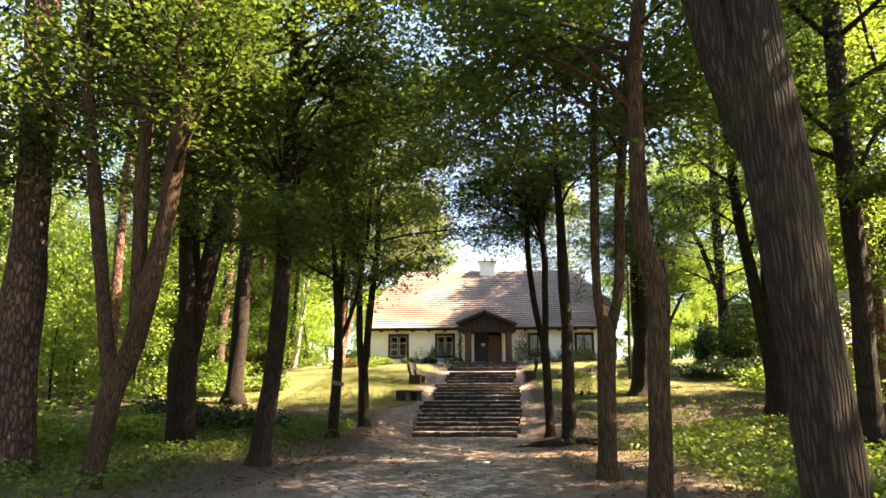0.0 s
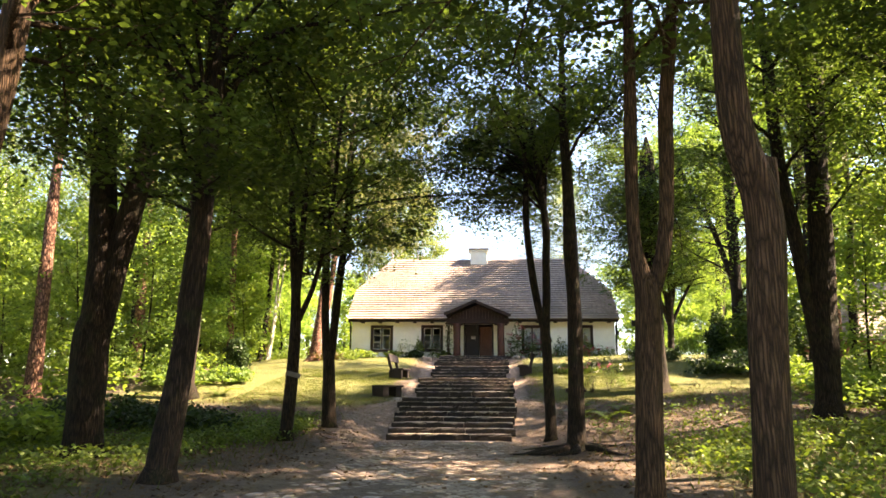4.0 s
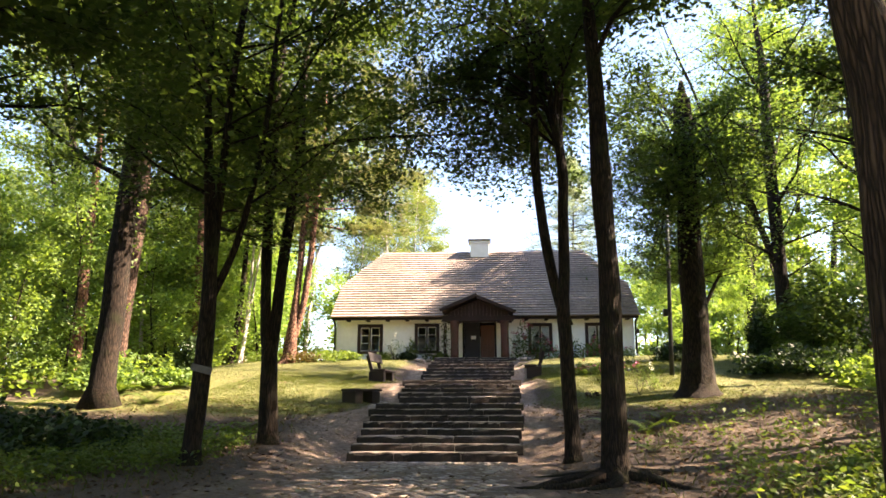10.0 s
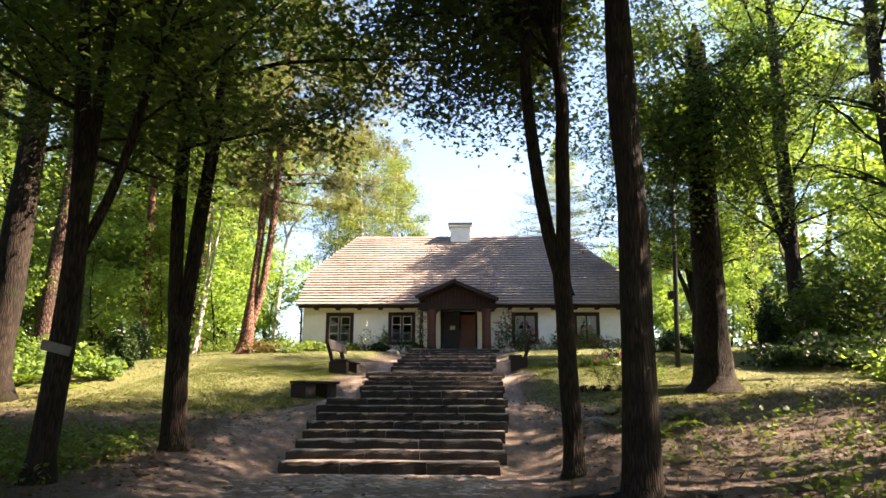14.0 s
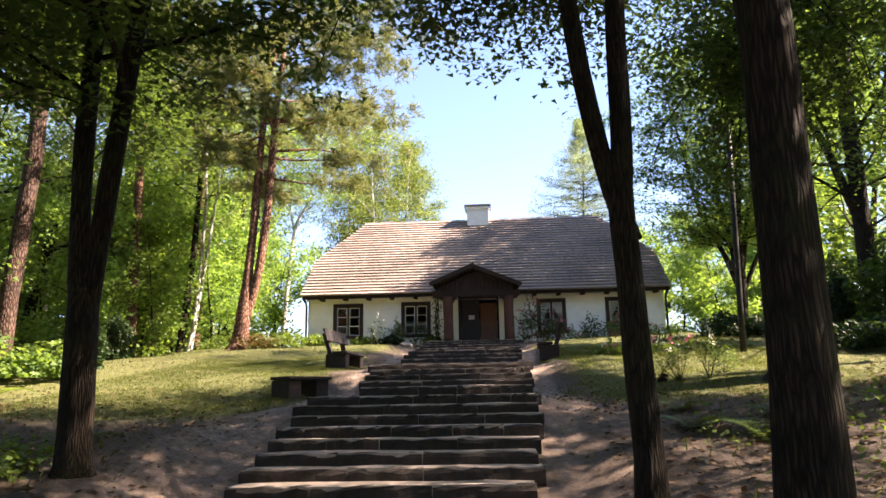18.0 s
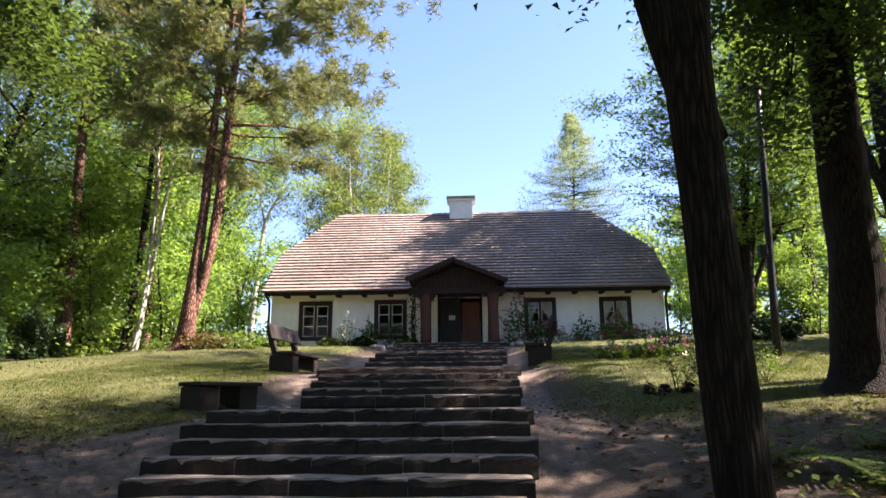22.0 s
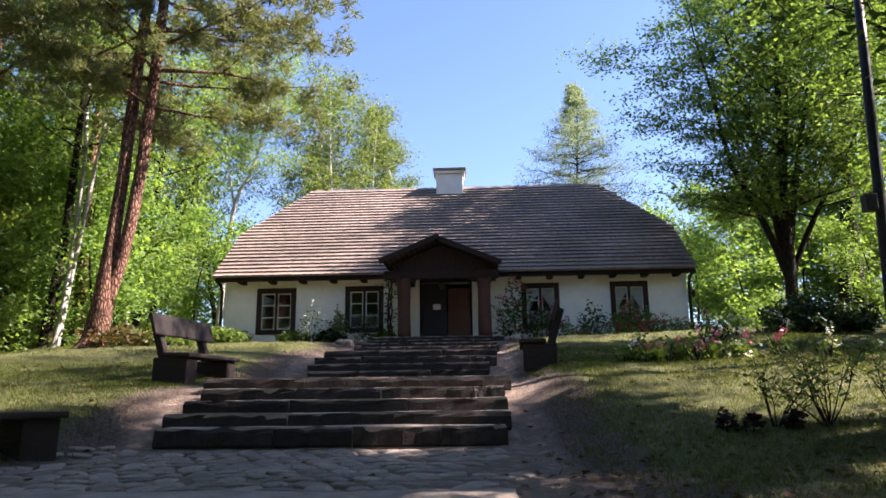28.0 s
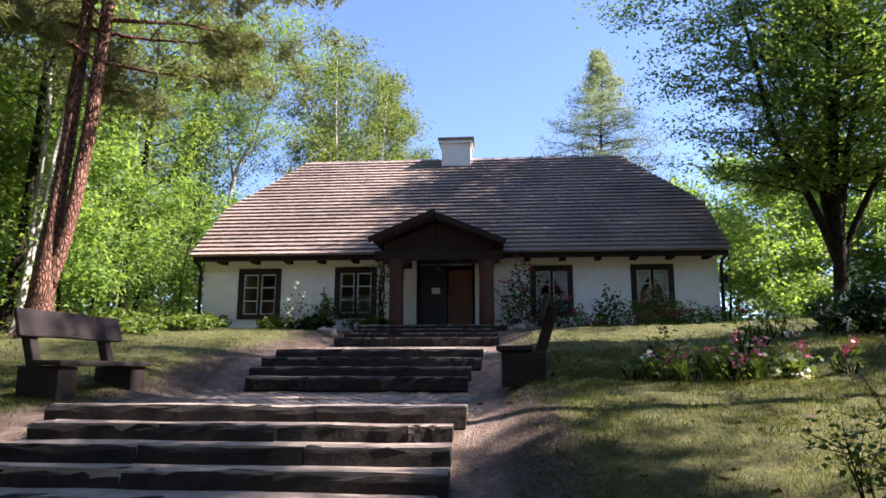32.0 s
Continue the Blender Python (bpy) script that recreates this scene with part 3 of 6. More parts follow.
def window(x0, x1, z0, z1, lace):
    """A casement window in a broad dark timber surround, two sashes of six panes."""
    y = WALL_Y
    w = of_house("window", boxed(x0, x0 + 0.19, y - 0.05, y + 0.12, z0, z1, bevel=0.012), SURROUND, label="dark timber window surround")
    part("surround_side", boxed(x1 - 0.19, x1, y - 0.05, y + 0.12, z0, z1, bevel=0.012), SURROUND, w)
    part("surround_head", boxed(x0 + 0.19, x1 - 0.19, y - 0.052, y + 0.12, z1 - 0.2, z1, bevel=0.012), SURROUND, w)
    part("sill", boxed(x0 + 0.19, x1 - 0.19, y - 0.07, y + 0.12, z0, z0 + 0.17, bevel=0.012), SURROUND, w)
    xi0, xi1, zi0, zi1 = x0 + 0.19, x1 - 0.19, z0 + 0.17, z1 - 0.2
    xm = (xi0 + xi1) / 2
    part("mullion", boxed(xm - 0.05, xm + 0.05, y - 0.02, y + 0.1, zi0, zi1, bevel=0.006), TIMBER, w)
    for a, b in ((xi0, xm - 0.05), (xm + 0.05, xi1)):
        bm = bmesh.new()
        t = 0.038
        for spec in ((a, a + t, zi0, zi1), (b - t, b, zi0, zi1), (a + t, b - t, zi0, zi0 + t), (a + t, b - t, zi1 - t, zi1)):
            box(bm, spec[0], spec[1], y + 0.01, y + 0.06, spec[2], spec[3])
        for k in (1, 2):
            zz = zi0 + (zi1 - zi0) * k / 3
            box(bm, a + t, b - t, y + 0.012, y + 0.055, zz - 0.017, zz + 0.017)
        part("sash", bm, SASH, w, "thin pale-painted glazed sash")
        for k in range(3):
            za, zb = zi0 + (zi1 - zi0) * k / 3 + 0.02, zi0 + (zi1 - zi0) * (k + 1) / 3 - 0.02
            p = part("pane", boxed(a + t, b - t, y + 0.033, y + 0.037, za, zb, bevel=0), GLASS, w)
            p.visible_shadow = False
    if lace:
        for side in (0, 1):
            verts, faces, n, rows = [], [], 14, 10
            for r in range(rows + 1):
                f = r / rows
                z = zi1 - (zi1 - zi0) * f
                cover = 0.95 - 0.75 * max(0, min(1, (f - 0.12) / 0.5)) ** 0.8 if f < 0.62 else 0.2 + 0.25 * (f - 0.62)
                for k in range(n + 1):
                    u = k / n * cover * (xm - xi0)
                    x = xi0 + u if side == 0 else xi1 - u
                    verts.append((x, y + 0.16 + 0.02 * math.sin(k * 2.4), z))
            for r in range(rows):
                for k in range(n):
                    q = r * (n + 1) + k
                    faces.append((q, q + 1, q + n + 2, q + n + 1))
            me = mesh_of("curtain", verts, faces, LACE, True)
            c = part("curtain", me, LACE, w, "white lace curtain drawn aside")
            c.modifiers.new("thick", "SOLIDIFY").thickness = 0.004
    return w


for i, wspec in enumerate(WINDOWS):
    window(*wspec, lace=i >= 2)

# eaves: fascia, rafter ends, gutter and downpipes
of_house("fascia", boxed(GABLE_L, GABLE_R, EAVE_Y + 0.06, EAVE_Y + 0.16, 5.98, 6.14, bevel=0.008), TIMBER, label="dark eaves board")
of_house("soffit", boxed(GABLE_L + 0.1, GABLE_R - 0.1, EAVE_Y + 0.16, WALL_Y + 0.1, 6.1, 6.14, bevel=0), TIMBER)
x = -7.45
while x < 9.2:
    of_house("rafter_end", boxed(x - 0.1, x + 0.1, EAVE_Y + 0.18, WALL_Y, 5.94, 6.1, bevel=0.012), TIMBER)
    x += 1.17
for x in (WALL_L - 0.06, WALL_R + 0.06):
    v, f = tube([(x, WALL_Y - 0.12, 3.45), (x, WALL_Y - 0.12, 5.7), (x, WALL_Y - 0.3, 5.9), (x, EAVE_Y + 0.05, 5.98)], [0.06] * 4, 10)
    of_house("downpipe", mesh_of("downpipe", v, f, IRON, True), IRON, label="dark metal downpipe")

# roof: boarding below, courses of shingles on top
bm = bmesh.new()
for top, sgn in ((EAVE_Y, 1), (2 * RIDGE_Y - EAVE_Y, -1)):
    hy = HIP_Y if sgn > 0 else 2 * RIDGE_Y - HIP_Y
    vs = [bm.verts.new(c) for c in ((GABLE_L, top, EAVE_Z), (GABLE_R, top, EAVE_Z), (GABLE_R, hy, HIP_Z), (RIDGE_R, RIDGE_Y, RIDGE_Z), (RIDGE_L, RIDGE_Y, RIDGE_Z), (GABLE_L, hy, HIP_Z))]
    bm.faces.new(vs if sgn > 0 else vs[::-1])
for gx0, rx0, s in ((GABLE_L, RIDGE_L, -1), (GABLE_R, RIDGE_R, 1)):
    bm.faces.new([bm.verts.new(c) for c in ((gx0, HIP_Y, HIP_Z), (gx0, 2 * RIDGE_Y - HIP_Y, HIP_Z), (rx0, RIDGE_Y, RIDGE_Z))])
    gw = WALL_L if s < 0 else WALL_R
    bm.faces.new([bm.verts.new(c) for c in ((gw, EAVE_Y + 0.4, EAVE_Z), (gw, 2 * RIDGE_Y - EAVE_Y - 0.4, EAVE_Z), (gw, 2 * RIDGE_Y - HIP_Y, HIP_Z), (gw, HIP_Y, HIP_Z))])
of_house("roof", bm, TIMBER, label="steep half-hipped roof of grey-brown shingles")


def shingle_field(corner, across, up, width_at, courses, wide, seed, thick=0.03, course_of=None):
    """Rows of loose shingles on a slope: corner, unit vectors across and up the slope, and from-to across at a height up it."""
    r = np.random.default_rng(seed)
    corner, across, up = (np.array(v, float) for v in (corner, across, up))
    out = np.cross(across, up)
    step = course_of
    verts = []
    for c in range(courses):
        s0 = c * step
        lo, hi = width_at(s0 + step / 2)
        x = lo - r.uniform(0, wide)
        while x < hi:
            w = wide * r.uniform(0.7, 1.3)
            a, b = max(x + 0.0015, lo), min(x + w - 0.0015, hi)
            x += w
            if b - a < 0.02:
                continue
            dip, lift, tail = r.uniform(-0.009, 0.007), thick * r.uniform(0.92, 1.1), step * 1.22
            p = [corner + across * a + up * (s0 + dip), corner + across * b + up * (s0 + dip),
                 corner + across * b + up * (s0 + tail), corner + across * a + up * (s0 + tail)]
            q = [p[0] + out * lift, p[1] + out * lift, p[2] + out * 0.006, p[3] + out * 0.006]
            verts += [q[0], q[1], q[2], q[3], p[0], p[1], q[1], q[0]]
    return verts


slope = math.hypot(RIDGE_Y - EAVE_Y, RIDGE_Z - EAVE_Z)
up_front = ((0), (RIDGE_Y - EAVE_Y) / slope, (RIDGE_Z - EAVE_Z) / slope)
hip_s = (HIP_Y - EAVE_Y) / up_front[1]


def front_width(s):
    f = max(0, (s - hip_s) / (slope - hip_s))
    return GABLE_L + (RIDGE_L - GABLE_L) * f - 0.06, GABLE_R + (RIDGE_R - GABLE_R) * f + 0.06


rows = 28
sv = shingle_field((0, EAVE_Y - 0.08, EAVE_Z + 0.01), (1, 0, 0), up_front, front_width, rows, 0.13, 3, 0.085, (slope + 0.1) / rows)
EAVE_SHINGLES = 300
me = mesh_fast("shingles", sv[8 * EAVE_SHINGLES:], 4, SHINGLE)
tagged(of_house("shingles", me, SHINGLE, label="weathered wooden shingles in rows"), kind="stuff")
for k in range(EAVE_SHINGLES):
    of_house("shingle", mesh_fast("shingle", sv[8 * k:8 * k + 8], 4, SHINGLE), SHINGLE)
hl = math.hypot(GABLE_L - RIDGE_L, HIP_Z - RIDGE_Z)
for gx0, rx0, seed in ((GABLE_L, RIDGE_L, 5), (GABLE_R, RIDGE_R, 6)):
    half_w = RIDGE_Y - HIP_Y
    across = (0, -1, 0) if gx0 < 0 else (0, 1, 0)
    upv = ((rx0 - gx0) / hl, 0, (RIDGE_Z - HIP_Z) / hl)
    sv = shingle_field((gx0, RIDGE_Y, HIP_Z + 0.01), across, upv, lambda s: (-half_w * (1 - s / hl), half_w * (1 - s / hl)), 18, 0.15, seed, 0.05, hl / 18)
    me = mesh_fast("hip_shingles", sv, 4, SHINGLE)
    tagged(of_house("hip_shingles", me, SHINGLE), kind="stuff")
of_house("back_roof_covering", boxed(GABLE_L + 0.1, GABLE_R - 0.1, 0, slope * 0.52, 0.01, 0.05, bevel=0,
                                     m=Matrix.Translation((0, 2 * RIDGE_Y - EAVE_Y, EAVE_Z)) @ Matrix.Rotation(radians(180) - math.atan2(RIDGE_Z - EAVE_Z, RIDGE_Y - EAVE_Y), 4, "X") @ Matrix.Scale(-1, 4, (0, 0, 1))), SHINGLE)
r = np.random.default_rng(9)
sv = []
x = RIDGE_L
while x < RIDGE_R:
    w, h = r.uniform(0.08, 0.15), r.uniform(0.1, 0.17)
    for y0, y1, z1 in ((RIDGE_Y - 0.16, RIDGE_Y + 0.02, h),):
        a0, a1 = (x, y0, RIDGE_Z - 0.09), (x + w, y0, RIDGE_Z - 0.09)
        b1, b0 = (x + w, y1, RIDGE_Z + z1), (x, y1, RIDGE_Z + z1)
        sv += [a0, a1, b1, b0, b0, b1, (x + w, y1 + 0.03, RIDGE_Z + z1 - 0.01), (x, y1 + 0.03, RIDGE_Z + z1 - 0.01),
               (x, y1 + 0.03, RIDGE_Z + z1), (x + w, y1 + 0.03, RIDGE_Z + z1), (x + w, y1 + 0.25, RIDGE_Z - 0.1), (x, y1 + 0.25, RIDGE_Z - 0.1)]
    x += w + 0.006
tagged(of_house("ridge_shingles", mesh_fast("ridge_shingles", sv, 4, SHINGLE), SHINGLE), kind="stuff")

# chimney
ch = of_house("chimney", boxed(-0.27, 0.97, 52.9, 53.9, 10.2, 11.86, bevel=0.02), PLASTER, label="whitewashed square chimney")
part("chimney_band", boxed(-0.36, 1.06, 52.81, 53.99, 11.862, 12.0, bevel=0.02), PLASTER, ch)
part("chimney_cap", boxed(-0.42, 1.12, 52.75, 54.05, 12.002, 12.12, bevel=0.02), COBBLE, ch, "grey chimney cap")

# porch
of_house("porch_floor", boxed(-1.75, 2.4, 45.55, WALL_Y - 0.04, 3.3, 3.63, bevel=0.02), STONE, label="stone porch floor")
PY = 46.0
for x0, x1 in ((-1.28, -0.82), (1.55, 1.97)):
    xm = (x0 + x1) / 2
    v, f = tube([(xm, PY, z) for z in (3.6, 3.9, 4.4, 4.9, 5.3, 5.55, 5.722)], [0.235, 0.23, 0.222, 0.218, 0.225, 0.245, 0.27], 18, 0.12, x0)
    c = of_house("porch_column", mesh_of("porch_column", v, f, TIMBER_RED, True), TIMBER_RED, label="thick round red-brown log column of the porch")
    part("column_bracket", boxed(xm - 0.42, xm + 0.42, PY - 0.1, PY + 0.1, 5.6, 5.718, bevel=0.03), TIMBER, c)
    of_house("porch_beam", boxed(x0 + 0.02, x1 - 0.02, PY + 0.24, WALL_Y, 5.74, 5.98, bevel=0.02), TIMBER)
of_house("porch_beam", boxed(-1.75, 2.28, PY - 0.13, PY + 0.2, 5.722, 6.0, bevel=0.02), TIMBER, label="dark porch lintel beam")
APEX_X, APEX_Z, PEAVE_L, PEAVE_R, PEAVE_Z = 0.25, 7.08, -1.74, 2.3, 6.24
n = 17
for k in range(n):
    xa = PEAVE_L + 0.3 + (PEAVE_R - PEAVE_L - 0.6) * k / n
    xb = PEAVE_L + 0.3 + (PEAVE_R - PEAVE_L - 0.6) * (k + 1) / n - 0.012
    za, zb = (APEX_Z - 0.16 - (APEX_Z - PEAVE_Z) * abs(v - APEX_X) / (2.02) for v in (xa, xb))
    bm = bmesh.new()
    y0, y1 = PY - 0.06 - 0.012 * (k % 2), PY + 0.03
    lo = [bm.verts.new((v, w, 6.002)) for v, w in ((xa, y0), (xb, y0), (xb, y1), (xa, y1))]
    hi = [bm.verts.new((v, w, z)) for v, w, z in ((xa, y0, za), (xb, y0, zb), (xb, y1, zb), (xa, y1, za))]
    bm.faces.new(lo[::-1])
    bm.faces.new(hi)
    for q in range(4):
        bm.faces.new((lo[q], lo[(q + 1) % 4], hi[(q + 1) % 4], hi[q]))
    of_house("gable_board", bm, TIMBER)
for ex, s in ((PEAVE_L, -1), (PEAVE_R, 1)):
    run, risez = ex - APEX_X, PEAVE_Z - APEX_Z
    ln = math.hypot(run, risez)
    turn = Matrix.Translation((APEX_X, 0, APEX_Z)) @ Matrix.Rotation(-math.atan2(risez, run), 4, "Y")
    of_house("porch_roof", boxed(0, ln, 45.42, 50.0, -0.12, -0.02, bevel=0.01, m=turn), TIMBER, label="dark gabled porch roof")
    of_house("barge_board", boxed(0, ln + 0.1, 45.34, 45.415, -0.15, 0.03, bevel=0.012, m=turn), TIMBER)
    across = (0, 1, 0) if s > 0 else (0, -1, 0)
    up_v = (-run / ln, 0, -risez / ln)
    lim = (45.42, 48.9) if s > 0 else (-48.9, -45.42)
    sv = shingle_field((ex, 0, PEAVE_Z + 0.0), across, up_v, lambda q, lim=lim: lim, 11, 0.13, 20 + s, 0.03, ln / 11)
    tagged(of_house("porch_shingles", mesh_fast("porch_shingles", sv, 4, SHINGLE_DARK), SHINGLE_DARK), kind="stuff")

# door: a dark leaf with a notice, and a red-brown plank leaf standing ajar
door = of_house("door", boxed(DOOR[0] - 0.09, DOOR[0], WALL_Y - 0.03, WALL_Y + 0.2, 3.62, DOOR[3], bevel=0.01), TIMBER, label="double entrance door, one dark leaf, one red-brown leaf ajar")
part("door_jamb", boxed(DOOR[1], DOOR[1] + 0.09, WALL_Y - 0.03, WALL_Y + 0.2, 3.62, DOOR[3], bevel=0.01), TIMBER, door)
part("door_head", boxed(DOOR[0] - 0.09, DOOR[1] + 0.09, WALL_Y - 0.035, WALL_Y + 0.2, DOOR[3] + 0.002, DOOR[3] + 0.12, bevel=0.01), TIMBER, door)
part("dark_leaf", boxed(DOOR[0] + 0.01, 0.36, WALL_Y + 0.1, WALL_Y + 0.16, 3.64, DOOR[3] - 0.02, bevel=0.008), BLACK_DOOR, door, "blackened door leaf")
part("notice", boxed(-0.17, 0.12, WALL_Y + 0.09, WALL_Y + 0.097, 4.88, 5.09, bevel=0), PAPER, door, "white paper notice")
swing = Matrix.Translation((DOOR[1] - 0.01, WALL_Y + 0.13, 0)) @ Matrix.Rotation(radians(-9), 4, "Z")
part("plank_leaf", boxed(-0.84, 0, -0.03, 0.015, 3.64, 5.7, bevel=0.006, m=swing), DOOR_WOOD, door, "red-brown plank door leaf ajar")
for k in range(6):
    part("plank", boxed(-0.84 + 0.14 * k + 0.004, -0.84 + 0.14 * (k + 1) - 0.004, -0.05, -0.031, 3.65, 5.69, bevel=0.004, m=swing), DOOR_WOOD, door)
lamp = thing("porch_lantern", "small dark iron lantern hanging under the porch beam", "lantern", (0.27, 46.3, 5.4))
v, f = tube([(0, 0, 0.4), (0, 0, 0.24)], [0.008, 0.008], 6)
part("rod", mesh_of("rod", v, f, IRON), IRON, lamp)
v, f = tube([(0, 0, 0.0), (0, 0, 0.02), (0, 0, 0.16), (0, 0, 0.24)], [0.05, 0.075, 0.09, 0.02], 8)
part("lantern_body", mesh_of("lantern_body", v, f, IRON), IRON, lamp)
wall_lamp = thing("wall_lantern", "small dark lantern on a bracket at the house corner", "lantern", (9.5, WALL_Y - 0.25, 5.25))
part("bracket", boxed(-0.16, 0.02, 0.0, 0.25, 0.16, 0.19, bevel=0.005), IRON, wall_lamp)
v, f = tube([(0, 0, -0.12), (0, 0, -0.1), (0, 0, 0.08), (0, 0, 0.17)], [0.04, 0.06, 0.085, 0.02], 6)
part("lantern_body", mesh_of("lantern_body", v, f, IRON), IRON, wall_lamp)


# ---------------------------------------------------------------- stairs and paving
def rough_block(w, d, h, seed):
    """A hewn stone block standing on z = 0, its front at y = 0, with an uneven lip."""
    bm = bmesh.new()
    r = random.Random(seed)
    n = 7
    prof = ((0.03, 0.0), (0.0, 0.035), (0.012, h - 0.05), (0.03, h - 0.012), (0.07, h), (d, h - 0.008), (d, 0.0))
    rows_ = []
    for i in range(n + 1):
        x = w * i / n
        row = []
        for j, (y, z) in enumerate(prof):
            k = 1.0 if j in (2, 3, 4) else 0.5
            row.append(bm.verts.new((x + (0 if 0 < i < n else r.uniform(-0.006, 0.006)), y + r.uniform(-0.022, 0.022) * k, z + (r.uniform(-0.026, 0.016) * k if z > 0 else 0))))
        rows_.append(row)
    m = len(prof)
    for i in range(n):
        for j in range(m):
            bm.faces.new((rows_[i][j], rows_[i + 1][j], rows_[i + 1][(j + 1) % m], rows_[i][(j + 1) % m]))
    bm.faces.new(rows_[0])
    bm.faces.new(rows_[-1][::-1])
    bmesh.ops.recalc_face_normals(bm, faces=bm.faces)
    return bm


rs = random.Random(4)
# Sandy treads, paler than the risers to carry the light on their tops.
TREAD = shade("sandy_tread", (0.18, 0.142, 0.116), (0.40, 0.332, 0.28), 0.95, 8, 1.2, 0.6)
for fy, fz, n, tread, rise, l0, r0, l1, r1 in FLIGHTS:
    flight = thing("stone_steps", "flight of hewn stone steps, fronts darkened as if shaded, sandy worn treads lightened", "steps", ((l0 + r0) / 2, fy, fz), "garden steps")
    for k in range(n):
        f = k / max(1, n - 1)
        xl, xr = l0 + (l1 - l0) * f + rs.uniform(-0.08, 0.08), r0 + (r1 - r0) * f + rs.uniform(-0.06, 0.06)
        y, z = fy + k * tread, fz + k * rise
        x = xl
        while x < xr - 0.05:
            w = min(rs.uniform(0.7, 1.5), xr - x)
            if xr - x - w < 0.3:
                w = xr - x
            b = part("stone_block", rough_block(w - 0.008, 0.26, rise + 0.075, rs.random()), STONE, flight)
            b.matrix_basis = pose(x - (l0 + r0) / 2, y - fy + rs.uniform(-0.012, 0.012), z - fz - 0.07, 0, 0, rs.uniform(-0.6, 0.6))
            x += w
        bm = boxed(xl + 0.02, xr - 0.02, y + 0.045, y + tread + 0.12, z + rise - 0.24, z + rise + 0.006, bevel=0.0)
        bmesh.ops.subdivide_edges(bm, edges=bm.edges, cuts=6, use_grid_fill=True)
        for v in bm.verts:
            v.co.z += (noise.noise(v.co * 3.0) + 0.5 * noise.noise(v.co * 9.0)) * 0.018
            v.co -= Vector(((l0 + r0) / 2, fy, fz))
        part("tread", bm, TREAD, flight, "worn sandy tread, lightened as if catching light")


# ---------------------------------------------------------------- trees
def leaf_quads(centres, size, r, flat=0.75, long=1.5, droop=0.25, corners=4):
    """Pointed leaves at the given points: four corners folded along the midrib, or three for leaves that stay far off."""
    n = len(centres)
    normal = np.stack([r.normal(0, flat, n), r.normal(0, flat, n), np.ones(n)], 1)
    normal /= np.linalg.norm(normal, axis=1)[:, None]
    a = r.uniform(0, 2 * np.pi, n)
    axis = np.stack([np.cos(a), np.sin(a), -droop * np.ones(n)], 1)
    axis -= normal * (axis * normal).sum(1)[:, None]
    axis /= np.linalg.norm(axis, axis=1)[:, None]
    side = np.cross(normal, axis)
    s = (size * r.uniform(0.65, 1.3, n))[:, None]
    c = np.asarray(centres)
    if corners == 3:
        return np.stack([c - axis * s * 0.5 + side * s * 0.45, c - axis * s * 0.5 - side * s * 0.45, c + axis * s * long * 0.6], 1).reshape(-1, 3)
    fold = normal * s * 0.12
    quad = np.stack([c - axis * s * long / 2, c + side * s * 0.5 + fold - axis * s * 0.1, c + axis * s * long / 2, c - side * s * 0.5 + fold - axis * s * 0.1], 1)
    return quad.reshape(-1, 3)


def limb(start, way, length, r, bend=0.25, n=5):
    """A bent line from start."""
    p, d = np.array(start, float), np.array(way, float) / np.linalg.norm(way)
    out = [p.copy()]
    for _ in range(n):
        d = d + r.normal(0, bend, 3) * (1, 1, 0.6)
        d /= np.linalg.norm(d)
        p = p + d * length / n
        out.append(p.copy())
    return out


